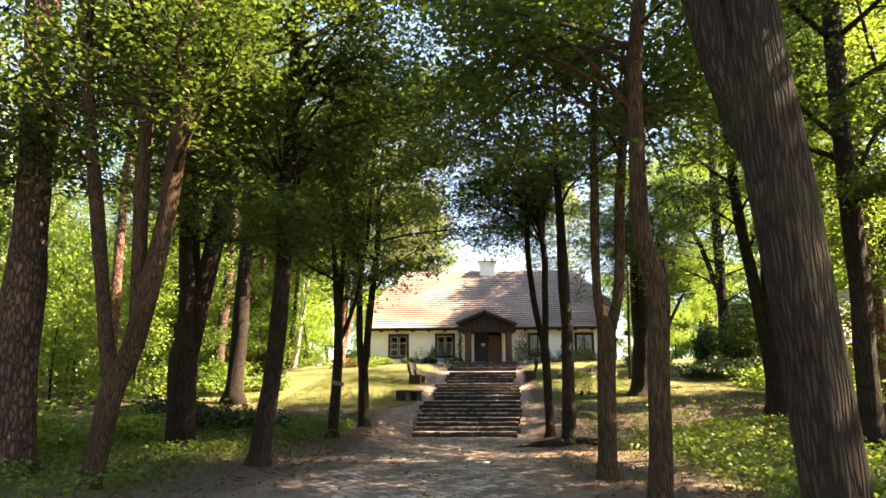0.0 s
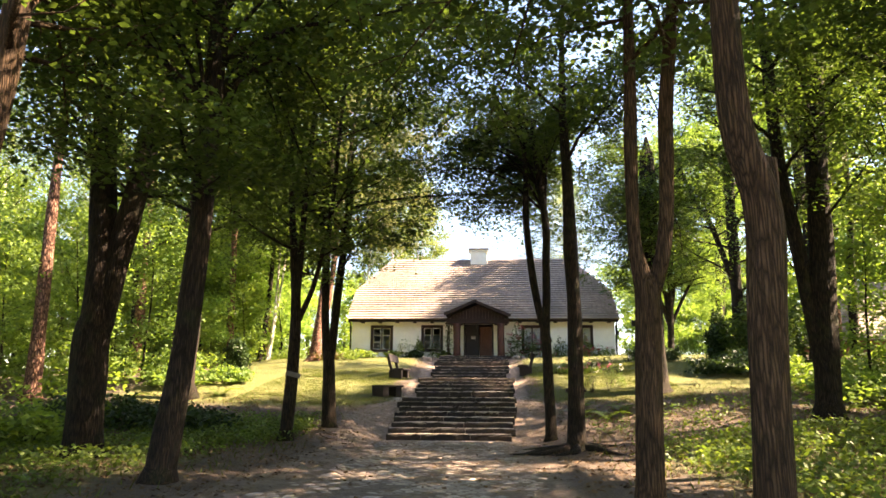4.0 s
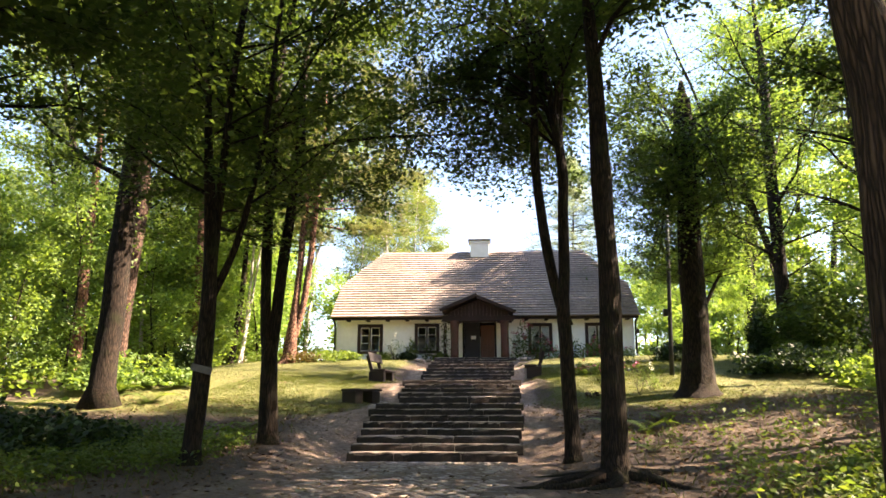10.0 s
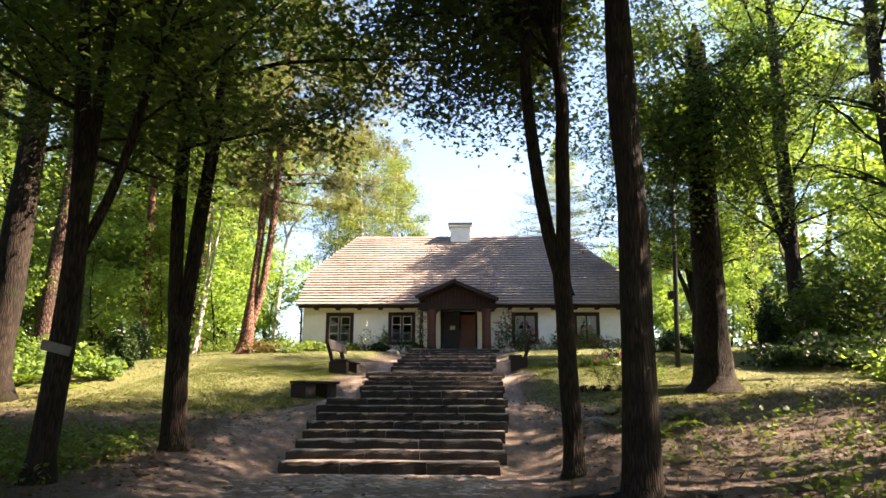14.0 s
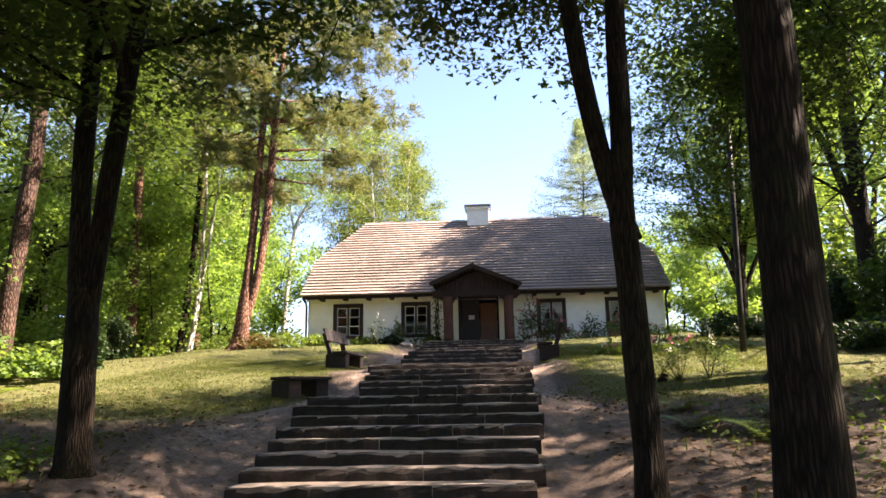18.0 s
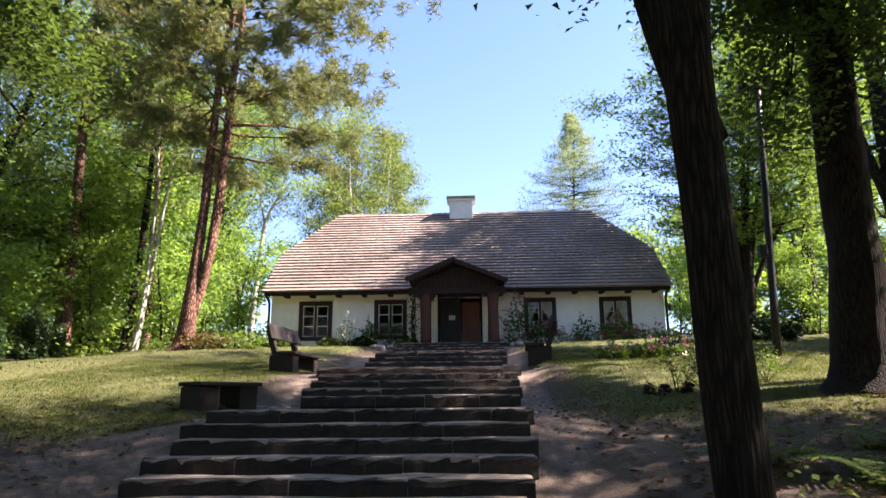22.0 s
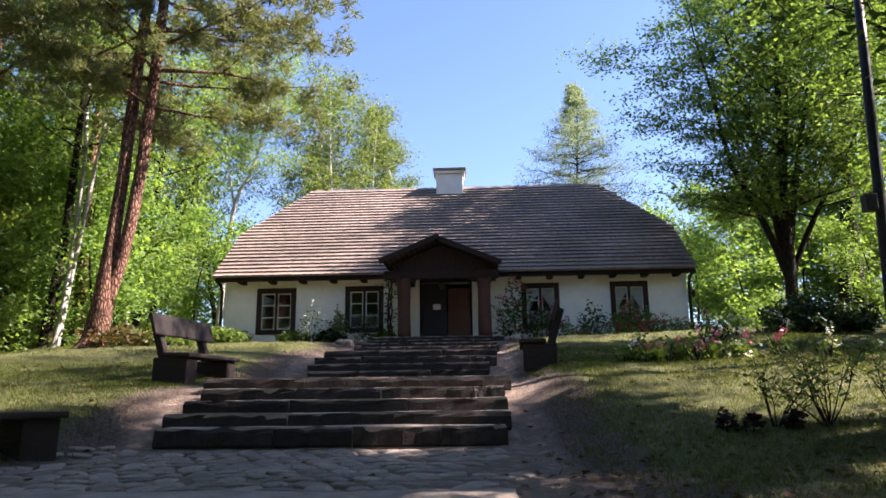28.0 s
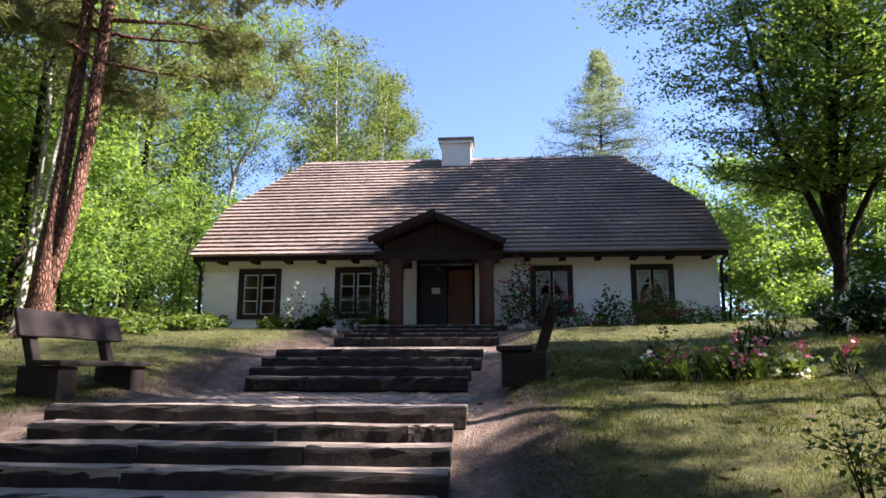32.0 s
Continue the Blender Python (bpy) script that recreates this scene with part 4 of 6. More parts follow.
def wood_and_leaves(stems, r, crown_from, spread, leaves, leaf_size, limbs_per_m=1.6, rise=0.55, clump=0.38, twigs=4, droop=0.25, flat=0.75, cone=False, boughs=(), bough_leaves=0, low=0.9, corners=4, layer=0.7, airy=0.0, stem_sides=10):
    """Tubes for stems, limbs and twigs, and leaf corners round the twigs. stems: lists of (x, y, z, radius)."""
    V, F, spots = [], [], []

    def add(line, radii, sides, wobble=0.0):
        v, f = tube(line, radii, sides, wobble, r.uniform(0, 50))
        o = len(V)
        V.extend(v)
        F.extend(tuple(i + o for i in q) for q in f)
    for si, stem in enumerate(stems):
        s = smooth_line(stem, 6)
        stub = s[-1][2] < crown_from
        rad = [max(0.012, q[3]) for q in s]
        if si == 0:
            z0 = s[0][2]
            rad = [q * (1 + 0.75 * max(0, 1 - (p[2] - z0) / 0.55) ** 2) for q, p in zip(rad, s)]
        add([q[:3] for q in s], rad, stem_sides if rad[0] > 0.09 else 8, 0.22)
        if stub:
            continue
        zs = np.array([q[2] for q in s])
        top = zs.max()
        count = int(max(2, (top - max(crown_from, zs.min())) * limbs_per_m))
        turn = r.uniform(0, 6)
        for k in range(count):
            z = crown_from + (top - crown_from) * (k + r.uniform(0, 0.8)) / count
            if z < zs.min() + 0.3 or z > top:
                continue
            i = int(np.argmin(abs(zs - z)))
            f = (z - crown_from) / max(0.1, top - crown_from)
            turn += 2.4 + r.normal(0, 0.3)
            length = spread * (0.55 + 0.75 * math.sin(math.pi * min(0.97, 0.18 + 0.75 * f))) * r.uniform(0.65, 1.1)
            if cone:
                length = spread * (1.05 - 1.01 * f) * r.uniform(0.75, 1.1)
            up = rise * r.uniform(0.5, 1.4)
            line = limb(s[i][:3], (math.cos(turn), math.sin(turn), up), length, r, 0.16)
            r0 = min(rad[i] * 0.42, 0.02 + length * 0.013)
            add(line, np.linspace(r0, 0.008, len(line)), 4)
            for p in line[2:]:
                spots.append(p)
            for q in range(twigs):
                j = 1 + q % (len(line) - 1)
                d = np.array(line[j]) - np.array(line[j - 1])
                sd = np.cross(d, (0, 0, 1)) * (1 if q % 2 else -1)
                tl = limb(line[j], d / np.linalg.norm(d) + 0.9 * sd / (np.linalg.norm(sd) + 1e-6) + r.normal(0, 0.25, 3), length * r.uniform(0.25, 0.5), r, 0.2, 4)
                add(tl[::2], np.linspace(max(0.007, r0 * 0.35), 0.004, len(tl[::2])), 3)
                spots.extend(tl[1:])
        spots.append(s[-1][:3])
    spots = np.array(spots)
    hung = []
    for bx, by, bz, sz in boughs:
        s = smooth_line(stems[0], 6)
        q = min(s, key=lambda p: abs(p[2] - sz))
        a, b = np.array(q[:3]), np.array((bx, by, bz))
        u = np.linspace(0, 1, 8)[:, None]
        line = a + (b - a) * u + np.array((0, 0, 1.1)) * np.sin(np.pi * u) + r.normal(0, 0.09, (8, 3)) * u
        add(list(line), np.linspace(0.045, 0.008, 8), 5)
        for j in range(3, 8):
            for side in (-1, 1):
                d = line[j] - line[j - 1]
                sd = np.cross(d, (0, 0, 1)) * side
                tl = limb(line[j], d / np.linalg.norm(d) + sd / np.linalg.norm(sd) + r.normal(0, 0.25, 3), r.uniform(0.5, 1.1), r, 0.2, 4)
                add(tl, np.linspace(0.009, 0.004, len(tl)), 3)
                hung.extend(tl[1:])
    pick = spots[r.integers(0, len(spots), leaves)]
    pts = pick + r.normal(0, clump, (leaves, 3)) * (1, 1, layer)
    if airy:
        axis = np.array([q[:3] for s in stems for q in smooth_line(s, 3)])
        inner = np.array([np.min(np.hypot(axis[:, 0] - p[0], axis[:, 1] - p[1]) + 0.6 * np.abs(axis[:, 2] - p[2])) for p in pts]) < airy
        pts = pts[~(inner & (r.uniform(0, 1, len(pts)) < 0.8))]
    pts = pts[pts[:, 2] > crown_from - low]
    if hung:
        hung = np.array(hung)
        pts = np.concatenate([pts, hung[r.integers(0, len(hung), bough_leaves)] + r.normal(0, 0.24, (bough_leaves, 3))])
    return V, F, leaf_quads(pts, leaf_size, r, flat, droop=droop, corners=corners)


def tree(name, label, stems, seed, crown_from, spread, leaves, leaf_size, bark, foliage, group="", **kw):
    """One tree at its base point. stems in world metres."""
    r = np.random.default_rng(seed)
    x0, y0, z0 = stems[0][0][:3]
    z0 = float(ground_z(x0, y0))
    local = [[(x - x0, y - y0, z - z0, q) for x, y, z, q in s] for s in stems]
    local[0][0] = (local[0][0][0], local[0][0][1], -0.25, local[0][0][3])
    V, F, L = wood_and_leaves(local, r, crown_from - z0, spread, leaves, leaf_size, **kw)
    t = thing(name, label, "tree", (x0, y0, z0), group)
    part("trunk", mesh_of("trunk", V, F, bark, True), bark, t)
    part("crown", mesh_fast("crown", L, kw.get("corners", 4), foliage), foliage, t)
    return t


def plane_tree(key, y, stems, height, seed, lean_y=0.0, stub=4.0):
    """Stems known in one upright plane, carried on upwards to the height of the tree."""
    out = []
    for k, s in enumerate(stems):
        pts = [(x, y + lean_y * max(0, z) + (0.05 * k), z, q) for x, z, q in s]
        (xa, ya, za, _), (xb, yb, zb, qb) = pts[-2], pts[-1]
        if zb < stub:
            out.append(pts)
            continue
        d = np.array([xb - xa, 0, zb - za])
        d /= np.linalg.norm(d)
        r = np.random.default_rng(seed + k)
        p, left, q = np.array([xb, yb, zb]), height * r.uniform(0.9, 1.05) - zb, qb
        steps = max(2, int(left / 1.6))
        for i in range(steps):
            d = d * (1, 1, 1) + r.normal(0, 0.07, 3)
            d[0] *= 0.85
            d /= np.linalg.norm(d)
            p = p + d * left / steps
            pts.append((*p, max(0.02, qb * (1 - 0.85 * (i + 1) / steps))))
        out.append(pts)
    return out


def boughs_to(n, seed, x0, x1, y0, y1, z0, z1, s0, s1):
    q = np.random.default_rng(seed)
    return [(q.uniform(x0, x1), q.uniform(y0, y1), q.uniform(z0, z1), q.uniform(s0, s1)) for _ in range(n)]


# low boughs that reach out over the lane and the lawn, from the foot of their tree
LOW_BOUGHS = {"B": (boughs_to(26, 5, -4.4, 0.9, 0.8, 4.0, 6.3, 10.0, 6.2, 9.5), 15000),
              "D": (boughs_to(13, 6, -2.7, 2.0, -3.6, 0.4, 4.4, 8.0, 5.6, 9.0) + boughs_to(9, 16, -2.7, -0.2, -1.8, 0.4, 3.9, 6.6, 5.4, 7.0), 7500),
              "F": (boughs_to(16, 27, 0.5, 3.8, -2.0, 4.0, 6.4, 10.5, 7.0, 10.0), 9000),
              "W": (boughs_to(8, 47, -3.0, 3.5, 0.0, 3.5, 5.6, 10.5, 5.5, 10.0), 3000),
              "K": (boughs_to(16, 17, -3.0, 3.0, -1.0, 4.0, 4.8, 9.5, 5.0, 9.0), 8000),
              "H": (boughs_to(14, 67, -4.0, 4.0, -3.0, 3.0, 6.0, 12.0, 6.0, 12.0), 6000),
              "G": (boughs_to(16, 7, -2.2, 3.4, -1.0, 4.0, 5.0, 8.5, 5.0, 8.5) + boughs_to(11, 77, 1.4, 4.4, -1.0, 3.5, 7.5, 11.0, 7.5, 10.5), 14000),
              "A": (boughs_to(16, 37, -5.5, 0.6, -0.5, 4.5, 5.4, 9.0, 5.4, 8.5), 9000),
              "I": (boughs_to(12, 57, -3.8, 0.4, 0.0, 4.0, 8.0, 11.0, 8.5, 10.5), 8000),
              "L": (boughs_to(7, 8, -3.2, 0.6, 0.0, 4.0, 4.6, 6.5, 4.6, 6.5), 3000)}
def lane_tree(k, key, y, height, crown_from, spread, leaves, bark, label, stems):
    """A tree beside the lane, its stems given as (x, z, radius) in the upright plane at y."""
    near = key in "MKILG"
    boughs, bough_leaves = LOW_BOUGHS.get(key, ((), 0))
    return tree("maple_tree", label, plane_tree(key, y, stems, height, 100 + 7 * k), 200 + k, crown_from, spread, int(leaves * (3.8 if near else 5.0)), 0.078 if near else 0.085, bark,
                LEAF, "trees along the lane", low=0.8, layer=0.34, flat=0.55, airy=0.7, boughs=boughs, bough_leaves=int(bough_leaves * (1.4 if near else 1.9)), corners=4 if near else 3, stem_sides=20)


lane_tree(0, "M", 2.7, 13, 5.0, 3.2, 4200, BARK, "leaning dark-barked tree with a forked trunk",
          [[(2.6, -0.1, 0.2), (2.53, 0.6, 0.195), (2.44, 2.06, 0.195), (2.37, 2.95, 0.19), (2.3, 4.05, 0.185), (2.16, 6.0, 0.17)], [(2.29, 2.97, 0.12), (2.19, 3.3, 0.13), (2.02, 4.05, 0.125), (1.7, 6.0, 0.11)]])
lane_tree(1, "K", 9.03, 14, 4.6, 3.0, 3600, BARK_PALE, "three-stemmed tree with a crooked pale lower trunk",
          [[(-5.84, -0.1, 0.17), (-5.59, 1.4, 0.18), (-5.29, 2.21, 0.165), (-4.94, 4.18, 0.15), (-4.75, 6.73, 0.13), (-4.72, 8.38, 0.12)], [(-5.6, 1.5, 0.125), (-5.75, 2.2, 0.12), (-6.13, 4.2, 0.115), (-6.67, 7.34, 0.105), (-6.85, 8.48, 0.1)], [(-5.29, 2.2, 0.128), (-5.45, 5.19, 0.124), (-5.57, 8.42, 0.114)]])
lane_tree(2, "H", 16.2, 15, 5.0, 3.0, 3400, BARK, "dark forked tree standing in woodland undergrowth",
          [[(-7.62, -0.02, 0.36), (-7.7, 2.3, 0.349), (-7.61, 3.2, 0.317), (-7.89, 6.85, 0.231), (-8.09, 9.41, 0.207)], [(-7.6, 2.6, 0.269), (-6.91, 6.83, 0.227), (-6.66, 9.36, 0.201), (-6.54, 12.5, 0.163)]])
lane_tree(3, "G", 12.6, 16, 4.3, 3.6, 8000, BARK, "tall straight dark trunk with many thin spreading branches",
          [[(-4.33, -0.13, 0.22), (-4.05, 2.57, 0.178), (-3.96, 5.96, 0.16), (-3.96, 10.58, 0.13)]])
lane_tree(4, "E", 19.5, 12, 4.3, 3.0, 3600, BARK, "young maple dividing into three thin stems",
          [[(-4.38, -0.02, 0.166), (-4.26, 3.2, 0.14), (-4.55, 6.59, 0.071), (-4.63, 8.47, 0.063)], [(-4.27, 3.1, 0.08), (-4.14, 7.2, 0.072), (-4.0, 9.09, 0.063)], [(-4.27, 3.0, 0.07), (-3.81, 4.23, 0.061), (-3.45, 6.2, 0.057), (-3.31, 8.42, 0.049)]])
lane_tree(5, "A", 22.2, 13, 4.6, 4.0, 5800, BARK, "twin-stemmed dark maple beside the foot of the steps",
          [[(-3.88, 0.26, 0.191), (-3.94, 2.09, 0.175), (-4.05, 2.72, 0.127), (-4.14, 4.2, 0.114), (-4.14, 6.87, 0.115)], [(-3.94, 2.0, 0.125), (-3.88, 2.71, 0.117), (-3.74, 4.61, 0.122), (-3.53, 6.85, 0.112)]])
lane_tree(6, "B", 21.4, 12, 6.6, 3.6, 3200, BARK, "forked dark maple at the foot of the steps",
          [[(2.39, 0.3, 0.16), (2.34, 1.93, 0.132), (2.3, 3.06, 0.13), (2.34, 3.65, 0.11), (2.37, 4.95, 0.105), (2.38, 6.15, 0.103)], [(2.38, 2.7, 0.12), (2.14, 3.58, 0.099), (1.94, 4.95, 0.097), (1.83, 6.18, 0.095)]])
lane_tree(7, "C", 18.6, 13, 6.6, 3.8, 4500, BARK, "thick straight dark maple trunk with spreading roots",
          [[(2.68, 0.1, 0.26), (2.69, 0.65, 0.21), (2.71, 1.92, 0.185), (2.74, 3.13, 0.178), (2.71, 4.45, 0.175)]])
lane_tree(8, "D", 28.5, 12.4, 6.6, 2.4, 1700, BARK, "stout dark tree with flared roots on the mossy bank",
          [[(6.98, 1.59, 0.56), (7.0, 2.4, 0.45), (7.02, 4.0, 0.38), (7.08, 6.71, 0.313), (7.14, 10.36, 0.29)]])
lane_tree(9, "I", 10.4, 12, 5.2, 3.0, 4800, BARK_PALE, "pale brown tree forked low beside the lane",
          [[(2.39, -0.1, 0.163), (2.46, 1.47, 0.15), (2.5, 2.4, 0.147), (2.39, 3.08, 0.09), (2.4, 4.09, 0.079), (2.43, 4.99, 0.078)], [(2.52, 2.36, 0.095), (2.74, 3.07, 0.095), (2.84, 4.08, 0.092), (2.9, 4.98, 0.091)]])
lane_tree(10, "L", 7.45, 13, 5.0, 3.0, 3000, BARK_PALE, "brown trunk with a broken branch stub",
          [[(2.57, -0.1, 0.146), (2.67, 1.81, 0.139), (2.72, 2.75, 0.136), (2.56, 3.62, 0.12), (2.6, 5.62, 0.104)], [(2.72, 2.65, 0.1), (2.79, 2.9, 0.09), (2.81, 3.15, 0.07)]])
lane_tree(11, "W", 19.6, 16, 5.5, 3.6, 6300, BARK, "dark twin-stemmed tree above green undergrowth",
          [[(8.87, 0.83, 0.305), (9.11, 4.86, 0.293), (9.38, 9.0, 0.255), (9.67, 12.56, 0.233)], [(8.88, 1.7, 0.186), (8.59, 4.88, 0.171), (8.32, 7.34, 0.157), (8.28, 10.82, 0.129)]])
lane_tree(12, "N", 13.5, 15, 5.0, 3.6, 7500, BARK, "tall dark trunk in green undergrowth",
          [[(8.34, 0.33, 0.235), (8.51, 4.38, 0.211), (8.54, 7.0, 0.204), (8.71, 10.56, 0.189)]])
lane_tree(13, "F", 26.8, 18, 7.0, 5.0, 9000, BARK, "thick dark trunk at the edge of the lawn",
          [[(-10.28, 1.19, 0.39), (-10.12, 5.78, 0.31), (-10.06, 9.89, 0.275), (-10.18, 15.0, 0.22)]])


# ---------------------------------------------------------------- woodland round about
def grown_stem(height, radius, r, bend=0.05, lean=0.04):
    p, d, out = np.zeros(3), np.array([r.normal(0, lean), r.normal(0, lean), 1.0]), []
    n = 9
    for i in range(n + 1):
        out.append((*p, radius * (1 - 0.9 * i / n)))
        d = d + r.normal(0, bend, 3)
        d[2] = abs(d[2])
        d /= np.linalg.norm(d)
        p = p + d * height / n
    return out


def wild_tree(name, label, seed, height, radius, crown_from, spread, leaves, leaf_size, bark, foliage, group, extra=0, **kw):
    r = np.random.default_rng(seed)
    stems = [grown_stem(height, radius, r)]
    for _ in range(extra):
        stems.append([(x + 0.1 * z * math.cos(seed), y + 0.1 * z * math.sin(seed), z, q * 0.7) for x, y, z, q in grown_stem(height * 0.9, radius, r)])
    stems[0][0] = (stems[0][0][0], stems[0][0][1], -0.4, stems[0][0][3])
    V, F, L = wood_and_leaves(stems, r, crown_from, spread, leaves, leaf_size, **kw)
    t = thing(name, label, "tree", (0, 0, 0), group)
    part("trunk", mesh_of("trunk", V, F, bark, True), bark, t)
    part("crown", mesh_fast("crown", L, kw.get("corners", 4), foliage), foliage, t)
    return t


def pine_tree(name, label, stems, seed, crown_from, spread, tufts, foliage, group="", bark=None, at=None, needles=14, rise=0.12, size=0.16, limbs_per_m=2.0, cone=False):
    """A tall pine: bare red trunk, dead stubs, and tufts of needles at the ends of flat boughs."""
    r = np.random.default_rng(seed)
    V, F, L = wood_and_leaves(stems, r, crown_from, spread, 10, 0.1, limbs_per_m=limbs_per_m, rise=rise, twigs=5, cone=cone)
    # tufts on the outer wood: thin pointed blades that spread from a point
    wood = np.array([tuple(v) for v in V])
    axis_xy = np.array([[s[0], s[1]] for s in smooth_line(stems[0], 6)])
    far = wood[(wood[:, 2] > crown_from)]
    base = np.array([np.min(np.hypot(axis_xy[:, 0] - p[0], axis_xy[:, 1] - p[1])) for p in far])
    far = far[base > (0.12 if cone else spread * 0.22)]
    c = far[r.integers(0, len(far), tufts)] + r.normal(0, 0.17, (tufts, 3)) - (0, 0, 0.06)
    c = np.repeat(c, needles, 0)
    n = len(c)
    d = r.normal(0, 1, (n, 3)) * (1, 1, 0.8) + (0, 0, 0.25)
    d /= np.linalg.norm(d, axis=1)[:, None]
    side = np.cross(d, r.normal(0, 1, (n, 3)))
    side /= np.linalg.norm(side, axis=1)[:, None]
    ln = (size * r.uniform(0.7, 1.3, n))[:, None]
    tri = np.stack([c - side * ln * 0.07, c + side * ln * 0.07, c + d * ln], 1).reshape(-1, 3)
    t = thing(name, label, "tree", at or (0, 0, 0), group)
    part("trunk", mesh_of("trunk", V, F, bark or BARK_PINE, True), bark or BARK_PINE, t)
    part("crown", mesh_fast("crown", tri, 3, foliage), foliage, t)
    return t


def set_down(ob, x, y, turn=0.0, size=1.0):
    ob.matrix_basis = pose(x, y, float(ground_z(x, y)) - 0.02, 0, 0, turn) @ Matrix.Scale(size, 4)
    return ob


WOOD = "woodland trees"
KINDS = {
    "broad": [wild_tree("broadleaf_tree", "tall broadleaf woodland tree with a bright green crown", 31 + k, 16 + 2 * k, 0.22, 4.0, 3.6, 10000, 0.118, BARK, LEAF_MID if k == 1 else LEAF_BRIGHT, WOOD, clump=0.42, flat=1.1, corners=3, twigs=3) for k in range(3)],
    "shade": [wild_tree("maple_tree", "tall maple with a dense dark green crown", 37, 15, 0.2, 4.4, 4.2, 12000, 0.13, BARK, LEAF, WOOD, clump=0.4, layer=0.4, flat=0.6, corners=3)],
    "tall": [wild_tree("maple_tree", "added very tall maple with a bare trunk and high green crown, for shade and backdrop", 81 + k, 25 + k, 0.3, 10.5, 4.4, 11000, 0.18, BARK, LEAF_MID, WOOD, clump=0.5, layer=0.5, flat=0.7, corners=3, limbs_per_m=1.3) for k in range(2)],
    "glow": [wild_tree("young_tree", "bushy young tree, its yellow-green leaves painted as if sunlit", 55 + k, 6.5 + k, 0.06, 0.6, 2.3, 6500, 0.125, BARK, LEAF_SUN_PAINTED, WOOD, clump=0.4, flat=0.9, corners=3) for k in range(2)],
    "lofty": [wild_tree("maple_tree", "added very tall maple, its small high crown placed to shade the steps", 91, 20.5, 0.3, 13.4, 2.0, 9000, 0.18, BARK, LEAF_MID, WOOD, clump=0.5, layer=0.5, flat=0.7, corners=3, limbs_per_m=1.6)],
    "birch": [wild_tree("birch_tree", "slim white-barked birch with light foliage", 41 + k, 17 + k, 0.13, 5.5, 2.1, 8000, 0.11, BARK_BIRCH, LEAF_BIRCH, WOOD, corners=3, clump=0.45, droop=0.7, flat=1.0) for k in range(2)],
    "young": [wild_tree("young_tree", "young understorey tree in full leaf", 51 + k, 6.5 + k, 0.06, 0.7, 1.9, 4000, 0.12, BARK, LEAF_MID if k == 1 else LEAF_BRIGHT, WOOD, clump=0.36, flat=1.1, corners=3, twigs=2) for k in range(2)],
    "far": [wild_tree("distant_tree", "distant broadleaf tree of the surrounding wood", 61 + k, 17 + 2 * k, 0.25, 0.6, 4.2, 2900, 0.46, BARK, LEAF_BRIGHT, "distant wood", corners=3, clump=0.8, limbs_per_m=0.9, twigs=2) for k in range(2)],
    "pine": [pine_tree("pine_tree", "tall pine with a bare red trunk and a high crown", [grown_stem(19, 0.24, np.random.default_rng(71), 0.025, 0.03)], 71, 10.5, 3.2, 1500, NEEDLE, WOOD, needles=9, size=0.24)],
}
spots = random.Random(12)
placed = {k: 0 for k in KINDS}


def plant(kind, x, y, size=1.0):
    src = KINDS[kind][placed[kind] % len(KINDS[kind])]
    first = placed[kind] < len(KINDS[kind])
    placed[kind] += 1
    ob = src if first else copy_thing(src, Matrix())
    set_down(ob, x, y, spots.uniform(0, 360), size * spots.uniform(0.88, 1.12))
    return ob


def scatter(kind, n, x0, x1, y0, y1, gap, size=1.0, keep=None, taken=[]):
    tries = 0
    while n and tries < 3000:
        tries += 1
        x, y = spots.uniform(x0, x1), spots.uniform(y0, y1)
        if any((x - a) ** 2 + (y - b) ** 2 < gap * gap for a, b in taken) or (keep and not keep(x, y)):
            continue
        taken.append((x, y))
        plant(kind, x, y, size)
        n -= 1


def clear_of_gap(x, y):
    """Keeps open the strip of sky beside the house through which the bent birch shows."""
    return abs(x - (2.3 - 0.42 * (y - 25))) > 4.2


def wood_edge(x, y):
    return x < -13.5 or y < 23


scatter("broad", 12, -42, -16, 8, 72, 5.0)
scatter("birch", 14, -34, -14, 30, 74, 2.8)
scatter("pine", 6, -30, -13, 18, 62, 4.0)
scatter("young", 26, -25, -10.5, 8, 62, 2.2, keep=wood_edge)
scatter("broad", 9, 21, 44, 2, 34, 4.6)
scatter("broad", 6, -27, -15, 49, 66, 3.6, 1.2, keep=clear_of_gap)
scatter("broad", 5, 29, 44, 54, 76, 4.6)
scatter("young", 9, 12, 24, 10, 27, 2.4)
scatter("young", 4, 24, 34, 58, 70, 2.6)
scatter("birch", 5, -13, -5, 62, 74, 2.2, keep=clear_of_gap)
scatter("broad", 6, -22, 22, -24, -9, 5.0)
scatter("young", 12, -40, -25, 14, 70, 3.0, 1.3)
scatter("young", 10, 22, 40, 34, 70, 3.0, 1.3, keep=lambda x, y: not (20 < x < 34 and 42 < y < 53))
for k in range(46):
    f = k / 45
    ang = radians(-60 + 300 * f)
    plant("far", 46 * math.cos(ang) + spots.uniform(-4, 4), 36 + 58 * math.sin(ang) + spots.uniform(-5, 5), 0.72 if 18 < math.degrees(ang) < 160 else 1.0)
for x, y, s in ((-11.2, 12.2, 1.0), (-13.0, 8.5, 1.0)):
    plant("shade", x, y, s)
